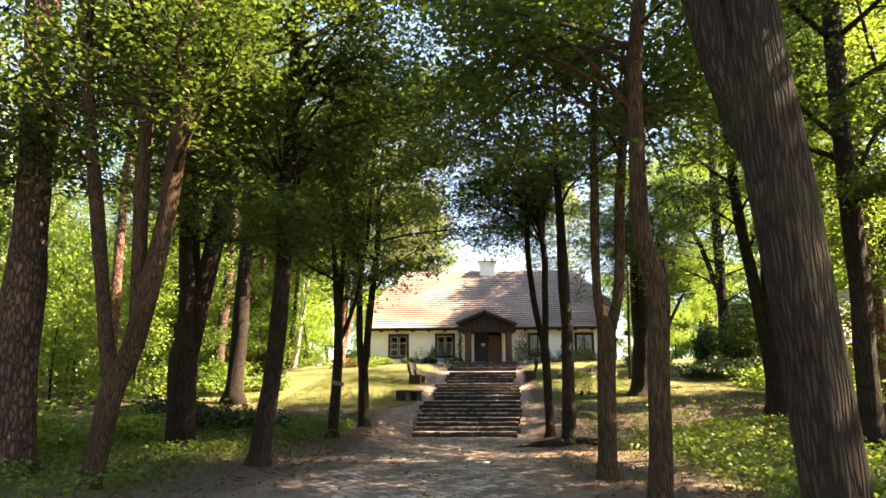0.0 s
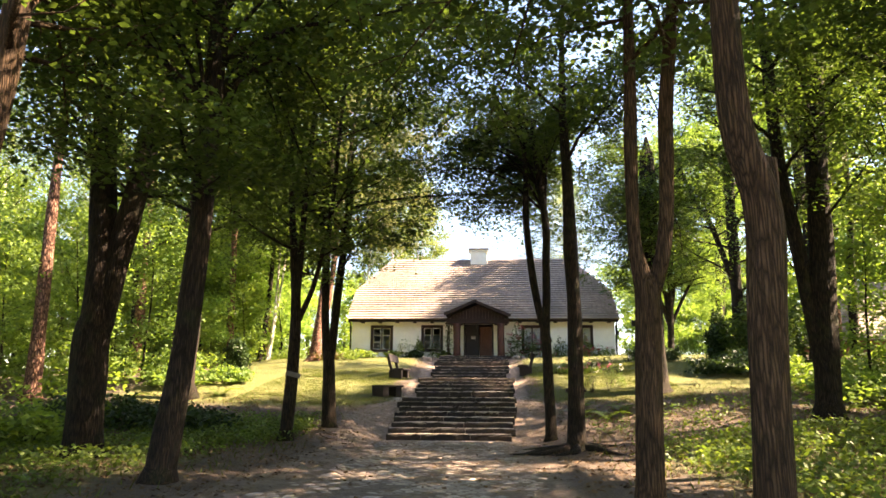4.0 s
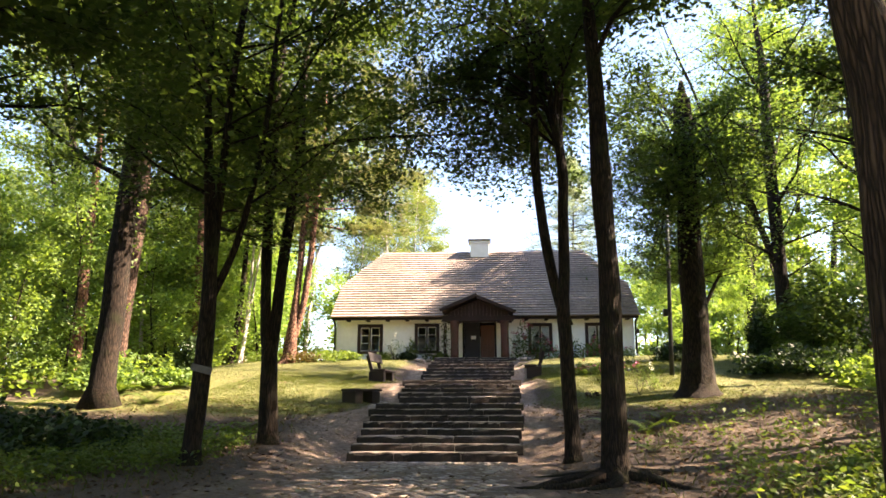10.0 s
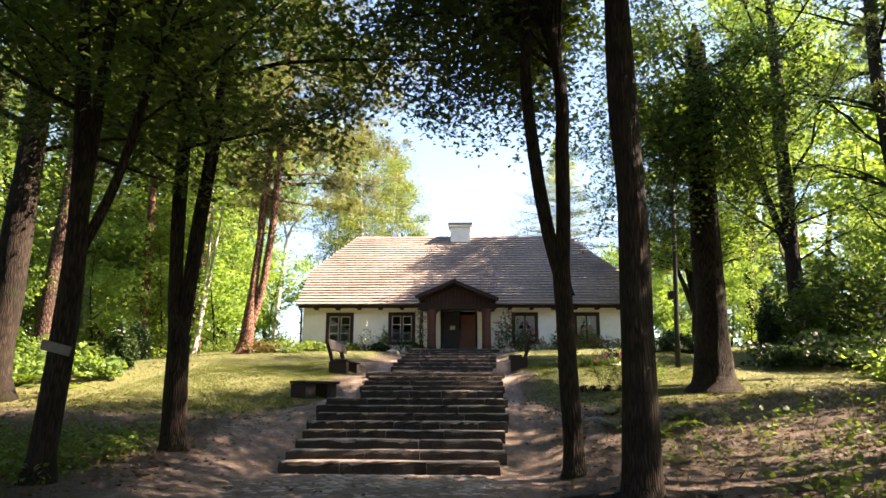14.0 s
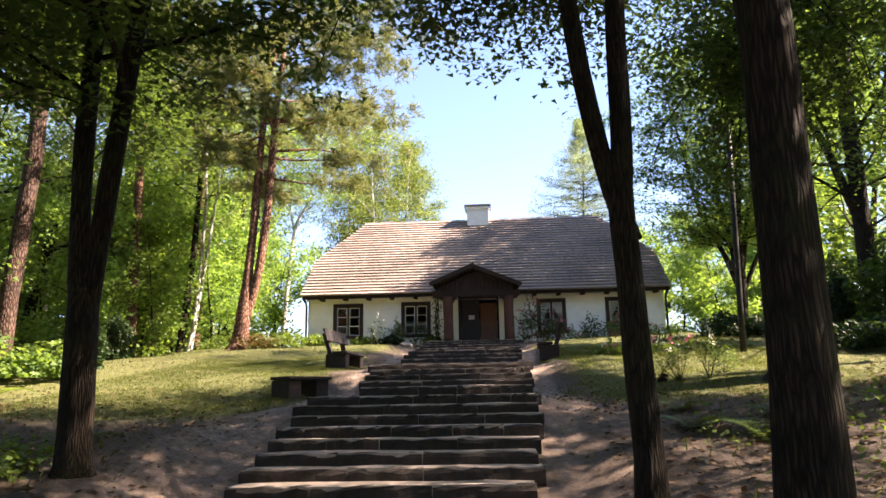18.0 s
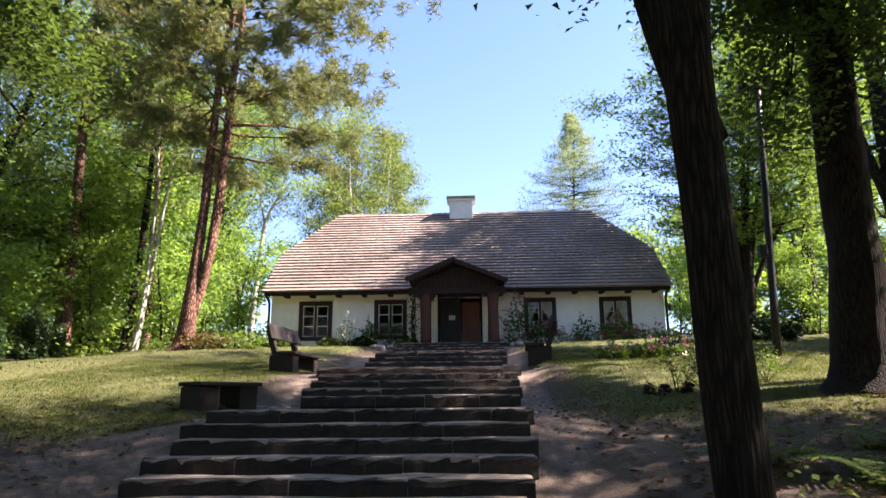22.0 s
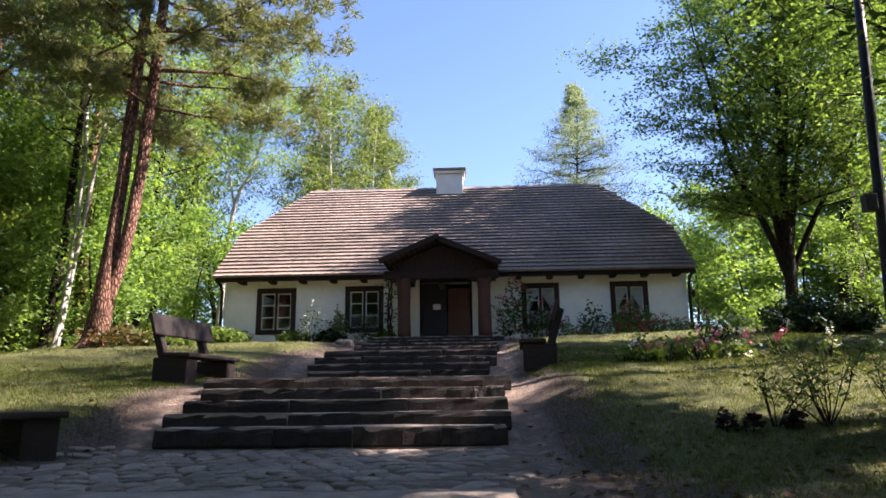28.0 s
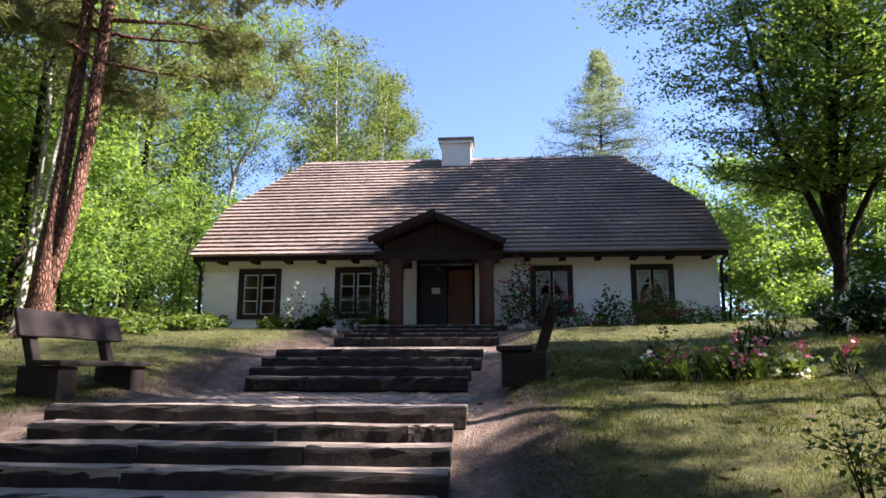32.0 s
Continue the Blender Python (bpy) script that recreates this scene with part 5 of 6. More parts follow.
for x, y, s in ((31, 57, 0.8), (35, 50, 0.8), (27, 65, 0.8), (33, 62, 0.9), (36, 42, 0.8), (33, 36, 0.7), (-31, 14, 0.8), (-33, 22, 0.8), (-34, 30, 0.8), (-29, 6, 0.8), (-34, 40, 0.8), (-33, 50, 0.8), (-30, 60, 0.8)):
    plant("far", x, y, s)
# Some of these stand out of view, added to shade the start of the lane.
for x, y, s in ((13.2, -2.2, 1.0), (10.8, 7.0, 0.95), (9.0, -3.0, 1.0), (16.0, 25.0, 1.2), (15.5, 21.0, 1.05), (19.2, 24.4, 1.2), (13.6, 8.6, 0.9), (12.6, 3.6, 0.9), (15.5, 14.0, 1.0)):
    plant("broad", x, y, s)
for x, y, s in ((15.4, 26.4, 0.95), (-7.4, 64, 1.1), (-8.4, 67.5, 1.2), (-10.2, 66, 1.15), (-6.0, 68.5, 1.0)):
    plant("birch", x, y, s)
# Young trees added in a sunlit leaf colour to brighten the background wood.
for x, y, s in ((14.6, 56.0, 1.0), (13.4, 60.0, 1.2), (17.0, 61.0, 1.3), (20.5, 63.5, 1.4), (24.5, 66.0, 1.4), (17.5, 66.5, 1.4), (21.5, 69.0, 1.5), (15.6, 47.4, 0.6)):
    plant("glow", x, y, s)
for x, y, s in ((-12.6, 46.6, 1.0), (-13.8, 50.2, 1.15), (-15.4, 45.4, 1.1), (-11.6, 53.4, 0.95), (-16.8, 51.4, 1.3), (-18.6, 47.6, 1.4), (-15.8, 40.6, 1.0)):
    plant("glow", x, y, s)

# Tall trees added mainly to block the sun from the roof and lane.
for x, y, s in ((17.0, 50.6, 0.88), (18.0, 53.8, 0.92), (29.0, 33.2, 0.8), (29.0, 21.8, 0.62), (19.6, 38.5, 0.8), (12.8, 3.6, 0.72), (15.2, 10.5, 1.0), (16.5, 16.5, 1.1)):
    plant("tall", x, y, s)
# Three more, added far back to close the sky.
for x, y, s in ((24.0, 75.0, 1.2), (29.0, 73.0, 1.2), (34.0, 75.0, 1.25)):
    plant("tall", x, y, s)
# Invented tree off to the right; its crown blocks the sun over the steps.
plant("lofty", 19.0, 30.6, 0.93)
for x, y, s in ((-15.0, 2.5, 1.0), (-18.2, 6.5, 1.1), (-16.8, -1.6, 0.9)):
    plant("shade", x, y, s)
for x, y, s in ((14.8, 24.6, 1.2), (17.4, 35.6, 0.85)):
    plant("pine", x, y, s)
for x, y, s in ((-36, 70, 0.7), (-31, 75, 0.7), (-26, 78, 0.65), (-21, 80, 0.65), (-16, 82, 0.6), (-28, 67, 0.6), (-22, 72, 0.6)):
    plant("far", x, y, s)
scatter("young", 14, -32, -15, 46, 74, 2.2, 1.35, keep=clear_of_gap)
for x, y, s in ((-16.5, 47.5, 1.15), (-19.5, 43.0, 1.2), (-18.0, 38.0, 1.1)):
    plant("broad", x, y, s)

# trees that stand out
tree("oak_tree", "large many-limbed broadleaf tree beside the house", plane_tree("O", 47.0, [
    [(12.66, 3.7, 0.28), (12.66, 4.5, 0.22), (12.75, 6.3, 0.2), (12.8, 8.0, 0.16), (12.95, 11.0, 0.12), (13.2, 15.0, 0.09)],
    [(12.7, 5.6, 0.15), (12.1, 7.5, 0.12), (11.1, 10.0, 0.09), (10.6, 13.0, 0.06)], [(12.75, 6.0, 0.14), (13.2, 8.6, 0.12), (14.1, 12.4, 0.08)],
    [(12.7, 5.5, 0.12), (13.9, 7.9, 0.1), (15.2, 10.0, 0.07)], [(12.72, 5.9, 0.13), (12.45, 8.5, 0.11), (11.9, 12.0, 0.08)], [(12.75, 6.4, 0.11), (13.0, 9.0, 0.09), (13.5, 13.0, 0.06)]],
    17.6, 300), 301, 7.6, 3.6, 72000, 0.098, BARK, LEAF_MID, corners=3, low=2.4, layer=0.4, rise=0.4, limbs_per_m=2.3, clump=0.3, twigs=6, flat=0.6, airy=0.35)
tree("broadleaf_tree", "tall tree with a leaning side limb at the wood's edge", plane_tree("Q", 38.3, [
    [(13.75, 2.9, 0.34), (13.87, 7.28, 0.3), (13.9, 12.0, 0.26), (14.06, 16.0, 0.2)], [(13.8, 7.0, 0.178), (12.87, 9.99, 0.128), (12.07, 11.52, 0.1)]], 23, 310), 311, 6.0, 4.2, 11000, 0.1, BARK, LEAF_MID, corners=3)
tree("broadleaf_tree", "tall twin-stemmed tree at the wood's edge", plane_tree("R", 35, [
    [(15.97, 2.6, 0.31), (16.29, 7.5, 0.29), (16.08, 12.42, 0.24), (16.21, 16.0, 0.2)], [(16.3, 6.6, 0.184), (17.3, 11.12, 0.165), (17.91, 14.5, 0.14)]], 23, 320), 321, 6.0, 4.2, 5500, 0.1, BARK, LEAF_MID, corners=3)


def known_pine(label, y, stems, height, seed, crown_from, spread, tufts, **kw):
    st = plane_tree("P", y, stems, height, seed)
    x0, y0 = st[0][0][:2]
    z0 = float(ground_z(x0, y0))
    st = [[(x - x0, yy - y0, z - z0, q) for x, yy, z, q in s] for s in st]
    st[0][0] = (0, 0, -0.25, st[0][0][3])
    return pine_tree("pine_tree", label, st, seed, crown_from - z0, spread, tufts, NEEDLE, at=(x0, y0, z0), **kw)


known_pine("twin-stemmed pine with flaking orange-red bark", 40.4, [
    [(-8.98, 2.9, 0.35), (-8.83, 3.6, 0.32), (-8.68, 5.2, 0.22), (-8.54, 7.0, 0.165), (-8.38, 9.8, 0.16), (-8.2, 13.2, 0.135)], [(-8.66, 4.3, 0.19), (-8.3, 5.7, 0.18), (-8.08, 7.3, 0.17), (-7.88, 10.0, 0.16), (-7.7, 13.5, 0.135)]], 21, 330, 9.8, 4.6, 26000, needles=7, size=0.23, limbs_per_m=2.8)
tree("maple_tree", "dark leaning trunk at the wood's edge", plane_tree("S", 45.5, [[(-13.65, 3.0, 0.2), (-13.4, 5.5, 0.17), (-13.2, 8.0, 0.14), (-13.1, 12.0, 0.11)]], 17, 380), 381, 9.5, 2.4, 4500, 0.1, BARK, LEAF_SUN_PAINTED, WOOD, corners=3)
tree("birch_tree", "pair of pale leaning birch stems at the wood's edge", plane_tree("T", 45.2, [[(-13.16, 3.0, 0.1), (-12.8, 5.2, 0.09), (-12.6, 9.8, 0.075), (-12.7, 12.0, 0.06)],
    [(-12.98, 3.1, 0.08), (-12.72, 5.5, 0.075), (-12.2, 10.0, 0.06)]], 16, 382), 383, 9.0, 2.0, 3500, 0.1, BARK_BIRCH, LEAF_BIRCH, WOOD, corners=3, droop=0.7)
known_pine("slim pine with a red upper trunk", 43.3, [[(-14.73, 2.8, 0.22), (-14.92, 8.2, 0.19), (-15.02, 13.15, 0.17)]], 20, 340, 12.5, 3.0, 1800, needles=9, size=0.24)
known_pine("pale-barked pine at the edge of the lawn", 34.6, [[(-14.22, 2.2, 0.3), (-14.04, 5.67, 0.279), (-13.82, 9.18, 0.262), (-13.92, 13.39, 0.225)]], 20, 350, 12.0, 3.0, 1800, needles=9, size=0.24, bark=BARK_PINE_OLD)
known_pine("tall pine with reddish bark beside the lane", 10.3, [[(-8.02, 0.0, 0.38), (-8.14, 2.84, 0.36), (-8.26, 5.7, 0.311), (-8.54, 9.36, 0.3)]], 18, 360, 10.5, 3.0, 1500, needles=9, size=0.24, bark=BARK_PINE_OLD)
r = np.random.default_rng(7)
larch = wild_tree("larch_tree", "pale green pointed larch standing behind the house", 372, 21.4, 0.2, 8.0, 5.2, 48000, 0.07, BARK, NEEDLE_LARCH, WOOD, clump=0.15, corners=3,
                  cone=True, rise=0.12, limbs_per_m=15, twigs=5, flat=1.4, droop=1.3, layer=1.0)
set_down(larch, 7.7, 68.5)
bent = [[(-13.9, 62, 2.4, 0.2), (-13.8, 62, 6.0, 0.18), (-13.45, 62, 10.5, 0.15), (-13.25, 62, 12.8, 0.13), (-12.9, 62, 14.1, 0.11), (-12.2, 62.1, 15.6, 0.08), (-11.6, 62.2, 18.5, 0.06), (-11.2, 62.2, 22.0, 0.03)],
        [(-13.2, 62, 13.2, 0.09), (-13.45, 62, 14.4, 0.07), (-13.7, 62, 16.5, 0.05), (-13.6, 62.1, 22.0, 0.03)]]
tree("birch_tree", "white-barked birch with a bent forked stem behind the house", bent, 374, 14.4, 3.6, 22000, 0.1, BARK_BIRCH, LEAF_BRIGHT, corners=3, clump=0.4, limbs_per_m=3.0)
t = wild_tree("birch_tree", "pointed pale green birch behind the house roof", 373, 20.0, 0.14, 6, 4.6, 20000, 0.1, BARK_BIRCH, LEAF_BIRCH, WOOD, corners=3, clump=0.4, cone=True, rise=0.5)
set_down(t, -3.7, 71)


# ---------------------------------------------------------------- benches, lamp post, barn
def bench(x, y, turn, long, back, label):
    """A rustic bench: two hewn end blocks, a thick seat plank, and a plank back on two leaning posts. Its back is on the -x side, its length along y."""
    z = float(ground_z(x, y))
    b = thing("garden_bench", label, "bench", (x, y, z), "rustic benches", turn=turn)
    for s in (-1, 1):
        yy = s * (long / 2 - 0.22)
        part("end_block", rough(boxed(-0.3, 0.27, yy - 0.17, yy + 0.17, -0.12, 0.33, bevel=0.025), 0.012, 3, yy), BENCH_WOOD, b)
        if back:
            lean = Matrix.Translation((-0.2, yy, 0.28)) @ Matrix.Rotation(radians(-17), 4, "Y")
            part("back_post", boxed(-0.06, 0.06, -0.07, 0.07, 0.0, 0.66, bevel=0.015, m=lean), BENCH_WOOD, b)
    part("seat_plank", rough(boxed(-0.12 if back else -0.3, 0.33, -long / 2, long / 2, 0.332, 0.4, bevel=0.02), 0.01, 2, x), BENCH_WOOD, b)
    if back:
        lean = Matrix.Translation((-0.2, 0, 0.28)) @ Matrix.Rotation(radians(-17), 4, "Y")
        bm = boxed(0.062, 0.12, -long / 2 - 0.05, long / 2 + 0.05, 0.4, 0.76, bevel=0.02)
        bmesh.ops.subdivide_edges(bm, edges=[e for e in bm.edges if abs(e.verts[0].co.y - e.verts[1].co.y) > 0.5], cuts=8)
        rough(bm, 0.018, 1.6, x)
        bmesh.ops.transform(bm, matrix=lean, verts=bm.verts)
        part("back_plank", bm, BENCH_WOOD, b, "broad weathered plank back")
    return b


bench(-3.25, 33.8, -5, 1.85, True, "dark rustic wooden bench with a plank back beside the steps")
bench(2.56, 34.7, 176, 1.9, True, "dark rustic wooden bench with a leaning back beside the steps")
bench(-3.1, 28.7, -36, 1.15, False, "low dark backless bench beside the steps")

post = thing("lamp_post", "tall thin dark lamp post standing on the lawn", "lamp post", (7.1, 31.9, float(ground_z(7.1, 31.9))))
v, f = tube([(0, 0, -0.2), (0.04, 0, 1.0), (0.18, 0, 4.5), (0.23, 0, 5.8)], [0.085, 0.076, 0.068, 0.06], 12)
part("pole", mesh_of("pole", v, f, IRON, True), IRON, post)
part("switch_box", boxed(-0.14, 0.02, -0.08, 0.08, 2.05, 2.3, bevel=0.015), IRON, post)
part("lamp_head", boxed(-0.2, 0.27, -0.09, 0.09, 5.8, 5.92, bevel=0.03), IRON, post)

barn = thing("barn", "red brick barn with a high grey shingle roof among the trees", "building", (26.8, 47.5, 3.2))
part("wall", boxed(-4.2, 5, -3.2, 3.2, -0.6, 1.6, bevel=0.02), BRICK_RED, barn)
BARN_SLOPE = math.hypot(3.9, 4.0)


def barn_width(s, h):
    """The slope's two ends at a height h up it, cut back to the hip."""
    cut = 2.6 * h / BARN_SLOPE
    return (-5.4, 4.6 - cut) if s > 0 else (-4.6 + cut, 5.4)


for s in (-1, 1):
    bm = bmesh.new()
    bm.faces.new([bm.verts.new(c) for c in ((-4.6, s * 3.9, 1.25), (5.4, s * 3.9, 1.25), (5.4, 0, 5.25), (-2.0, 0, 5.25))])
    bmesh.ops.solidify(bm, geom=bm.faces, thickness=0.08)
    part("roof_slope", bm, SHINGLE, barn)
    sv = shingle_field((0, s * 3.9, 1.3), (-s, 0, 0), (0, -s * 3.9 / BARN_SLOPE, 4.0 / BARN_SLOPE), lambda h, s=s: barn_width(s, h), 20, 0.25, 60 + s, 0.05, BARN_SLOPE / 20)
    tagged(part("shingles", mesh_fast("shingles", sv, 4, SHINGLE), SHINGLE, barn), kind="stuff")
hip = math.hypot(2.6, 4.0)
bm = bmesh.new()
bm.faces.new([bm.verts.new(c) for c in ((-4.6, 3.9, 1.25), (-4.6, -3.9, 1.25), (-2.0, 0, 5.25))])
bmesh.ops.solidify(bm, geom=bm.faces, thickness=0.08)
part("roof_slope", bm, SHINGLE, barn)
sv = shingle_field((-4.6, 0, 1.3), (0, -1, 0), (2.6 / hip, 0, 4.0 / hip), lambda h: (-3.9 * (1 - h / hip), 3.9 * (1 - h / hip)), 20, 0.25, 63, 0.05, hip / 20)
tagged(part("shingles", mesh_fast("shingles", sv, 4, SHINGLE), SHINGLE, barn), kind="stuff")


# ---------------------------------------------------------------- shrubs, ferns, flowers
def leaf_cloud(r, n, radius, height, base=0.05, hollow=0.45):
    """Points through a rounded bush, thicker near its skin and lumpy."""
    d = r.normal(0, 1, (n, 3))
    d[:, 2] = np.abs(d[:, 2])
    d /= np.linalg.norm(d, axis=1)[:, None]
    lump = 1 + 0.22 * np.sin(d[:, 0] * 7 + 1.3) * np.cos(d[:, 1] * 6) + 0.15 * np.sin(d[:, 2] * 9 + d[:, 0] * 4)
    q = (hollow + (1 - hollow) * r.uniform(0, 1, n) ** 0.6) * lump
    return np.stack([d[:, 0] * radius * q, d[:, 1] * radius * q, base + d[:, 2] * height * q], 1)


def bush(name, label, x, y, radius, height, n, leaf_size, foliage, seed, flowers=0, petal=None, petal_size=0.05, spiky=1.0, group="", category="shrub"):
    r = np.random.default_rng(seed)
    b = thing(name, label, category, (x, y, float(ground_z(x, y)) - 0.02), group)
    pts = leaf_cloud(r, n, radius, height)
    part("foliage", mesh_fast("foliage", leaf_quads(pts, leaf_size, r, 0.9 * spiky), 4, foliage), foliage, b)
    V, F = [], []
    for k in range(9):
        a, s = r.uniform(0, 6.28), r.uniform(0.2, 0.8)
        v, f = tube(limb((0.05 * math.cos(a), 0.05 * math.sin(a), -0.05), (math.cos(a) * s, math.sin(a) * s, 1.2), height * r.uniform(0.7, 1.05), r, 0.12), np.linspace(0.014, 0.005, 6), 5)
        F += [tuple(i + len(V) for i in q) for q in f]
        V += v
    part("woody_base", mesh_of("woody_base", V, F, BARK), BARK, b)
    if flowers:
        heads = leaf_cloud(r, flowers, radius * 0.95, height * 1.12, hollow=0.85)
        pts = np.repeat(heads, 14, 0) + r.normal(0, petal_size * 0.9, (flowers * 14, 3))
        part("blossoms", mesh_fast("blossoms", leaf_quads(pts, petal_size, r, 1.2, 1.1), 4, petal), petal, b)
    return b


bush("juniper", "low wide-spreading dark juniper bush", 11.5, 32.4, 2.0, 0.9, 5200, 0.1, LEAF_DARK, 1, spiky=1.3)
bush("yew", "broad dark evergreen with drooping boughs at the wood's edge", 14.2, 36.2, 2.1, 3.2, 6000, 0.14, LEAF, 8, spiky=0.8)
bush("juniper", "round dark juniper bush on the lawn", 8.9, 38.4, 0.85, 0.75, 3200, 0.07, LEAF_DARK, 2, spiky=1.3)
bush("juniper", "low dark juniper bush on the lawn", 10.2, 38.9, 0.7, 0.6, 2600, 0.07, LEAF_DARK, 3, spiky=1.3)
for k, (x, y, h) in enumerate(((12.3, 37.5, 2.2), (14.2, 37.2, 2.6), (13.3, 39.6, 2.4), (-10.6, 33.2, 1.3), (-12.2, 37.5, 1.4), (-13.6, 40.5, 1.3))):
    bush("thuja", "dark upright thuja bush on the grass", x, y, 0.5, h, 3200, 0.085, LEAF_DARK, 10 + k, spiky=1.4, group="thujas")
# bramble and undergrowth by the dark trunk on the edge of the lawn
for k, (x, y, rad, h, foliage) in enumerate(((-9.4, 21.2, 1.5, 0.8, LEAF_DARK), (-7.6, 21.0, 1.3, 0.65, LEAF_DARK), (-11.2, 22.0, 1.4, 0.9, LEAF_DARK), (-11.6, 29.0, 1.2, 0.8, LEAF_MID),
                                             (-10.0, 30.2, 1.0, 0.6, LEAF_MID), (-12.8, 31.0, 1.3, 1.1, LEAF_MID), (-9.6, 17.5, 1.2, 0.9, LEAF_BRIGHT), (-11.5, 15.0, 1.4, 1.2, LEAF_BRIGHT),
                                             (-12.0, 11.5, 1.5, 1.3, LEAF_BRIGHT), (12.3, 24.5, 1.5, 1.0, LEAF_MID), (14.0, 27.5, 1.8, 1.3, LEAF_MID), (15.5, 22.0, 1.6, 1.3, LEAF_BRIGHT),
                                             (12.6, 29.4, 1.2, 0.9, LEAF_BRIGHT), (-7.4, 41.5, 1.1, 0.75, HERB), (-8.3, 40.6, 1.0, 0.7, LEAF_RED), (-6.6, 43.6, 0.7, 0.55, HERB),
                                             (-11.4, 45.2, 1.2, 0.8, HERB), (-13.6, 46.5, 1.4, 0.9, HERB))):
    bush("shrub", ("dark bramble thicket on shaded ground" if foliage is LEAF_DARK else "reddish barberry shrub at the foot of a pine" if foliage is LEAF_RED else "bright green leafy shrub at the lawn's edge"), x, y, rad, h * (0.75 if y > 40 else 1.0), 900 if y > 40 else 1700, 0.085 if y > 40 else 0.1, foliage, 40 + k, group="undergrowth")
# beds before the house
bush("rose_bush", "climbing rose bush with red blossoms beside the porch", 2.85, 47.0, 0.8, 2.1, 900, 0.08, LEAF, 70, 22, FLOWER_RED, 0.06)
bush("rose_bush", "leafy rose bush with a few red blossoms under the window", 3.9, 46.9, 0.7, 1.2, 600, 0.075, LEAF, 71, 16, FLOWER_RED, 0.06)
bush("shrub", "slender dark-leaved shrub under the window", 5.6, 47.0, 0.5, 1.15, 420, 0.08, LEAF, 72)
bush("shrub", "dark-leaved shrub with dusky blossoms under the window", 6.9, 46.6, 0.75, 1.0, 800, 0.08, HERB, 73, 9, FLOWER_PINK, 0.06)
for k, (x, y, rad, h, nf) in enumerate(((4.6, 46.5, 0.5, 0.7, 3), (5.1, 46.3, 0.55, 0.5, 0), (6.2, 46.2, 0.6, 0.6, 5), (7.6, 46.3, 0.55, 0.8, 4), (8.2, 46.6, 0.5, 0.6, 0), (8.7, 46.8, 0.5, 0.5, 0), (6.5, 45.6, 0.5, 0.5, 3), (7.3, 45.5, 0.5, 0.6, 5))):
    bush("flower_clump", "dusky pink flowering clump in the bed before the wall" if nf else "leafy green clump in the bed before the wall", x, y, rad * 0.85, h * 0.85, 170, 0.07, HERB if k % 2 else LEAF_MID, 170 + k, nf + 3, FLOWER_RED, 0.055, group="wall bed", category="flowers")
bush("shrub", "tall loose shrub before the window", -2.6, 47.2, 0.6, 1.15, 300, 0.07, LEAF, 74)
bush("shrub", "thin grey-green shrub against the white wall", -3.6, 47.1, 0.35, 1.15, 420, 0.09, LEAF_BIRCH, 75)
bush("white_flowers", "cluster of tall white flowers against the wall", -4.55, 47.0, 0.55, 1.25, 200, 0.07, HERB, 76, 44, FLOWER_WHITE, 0.04, category="flowers")
bush("hosta", "low bluish clump of pointed leaves by the wall", -3.9, 46.9, 0.5, 0.35, 350, 0.2, LEAF_DARK, 77, category="plant")
bush("herb_clump", "low green plants along the foot of the wall", -5.3, 47.2, 0.6, 0.4, 700, 0.1, HERB, 78, category="plant")
bush("herb_clump", "low green plants along the foot of the wall", -7.6, 47.1, 0.7, 0.5, 800, 0.1, HERB, 79, category="plant")
bush("herb_clump", "low grey-green plants beside the porch", -1.9, 46.9, 0.5, 0.45, 700, 0.1, HERB, 80, category="plant")
BED = ((4.15, 34.3, 0.22, 0.42, 2, FLOWER_PINK, "pink"), (4.6, 34.6, 0.3, 0.5, 3, FLOWER_PINK, "pink"), (4.95, 34.2, 0.3, 0.5, 4, FLOWER_PINK, "pink"), (5.35, 34.5, 0.26, 0.5, 2, FLOWER_PINK, "pink"),
       (5.75, 34.3, 0.2, 0.42, 3, FLOWER_PINK, "pink"), (5.5, 35.6, 0.3, 0.85, 4, FLOWER_RED, "deep red"), (6.2, 34.1, 0.2, 0.4, 3, FLOWER_PINK, "pink"), (4.5, 35.9, 0.3, 0.6, 3, FLOWER_RED, "deep red"),
       (3.85, 34.4, 0.2, 0.36, 4, FLOWER_WHITE, "white"), (5.55, 34.0, 0.18, 0.32, 3, FLOWER_WHITE, "white"), (6.45, 33.2, 0.2, 0.4, 4, FLOWER_WHITE, "white"), (6.7, 37.5, 0.3, 0.6, 6, FLOWER_WHITE, "white"),
       (6.1, 36.6, 0.35, 0.6, 5, FLOWER_WHITE, "white"), (7.7, 37.6, 0.3, 0.7, 5, FLOWER_WHITE, "white"))
for k, (x, y, rad, h, nf, petal, lab) in enumerate(BED):
    bush("flower_clump", f"thin leafy clump with a few {lab} blossoms in the grass", x, y - 0.8, rad, h * 0.8, 60, 0.06, HERB, 90 + k, (nf + 1) // 2 + 1, petal, 0.046 if petal is not FLOWER_WHITE else 0.045, group="flower bed", category="flowers")


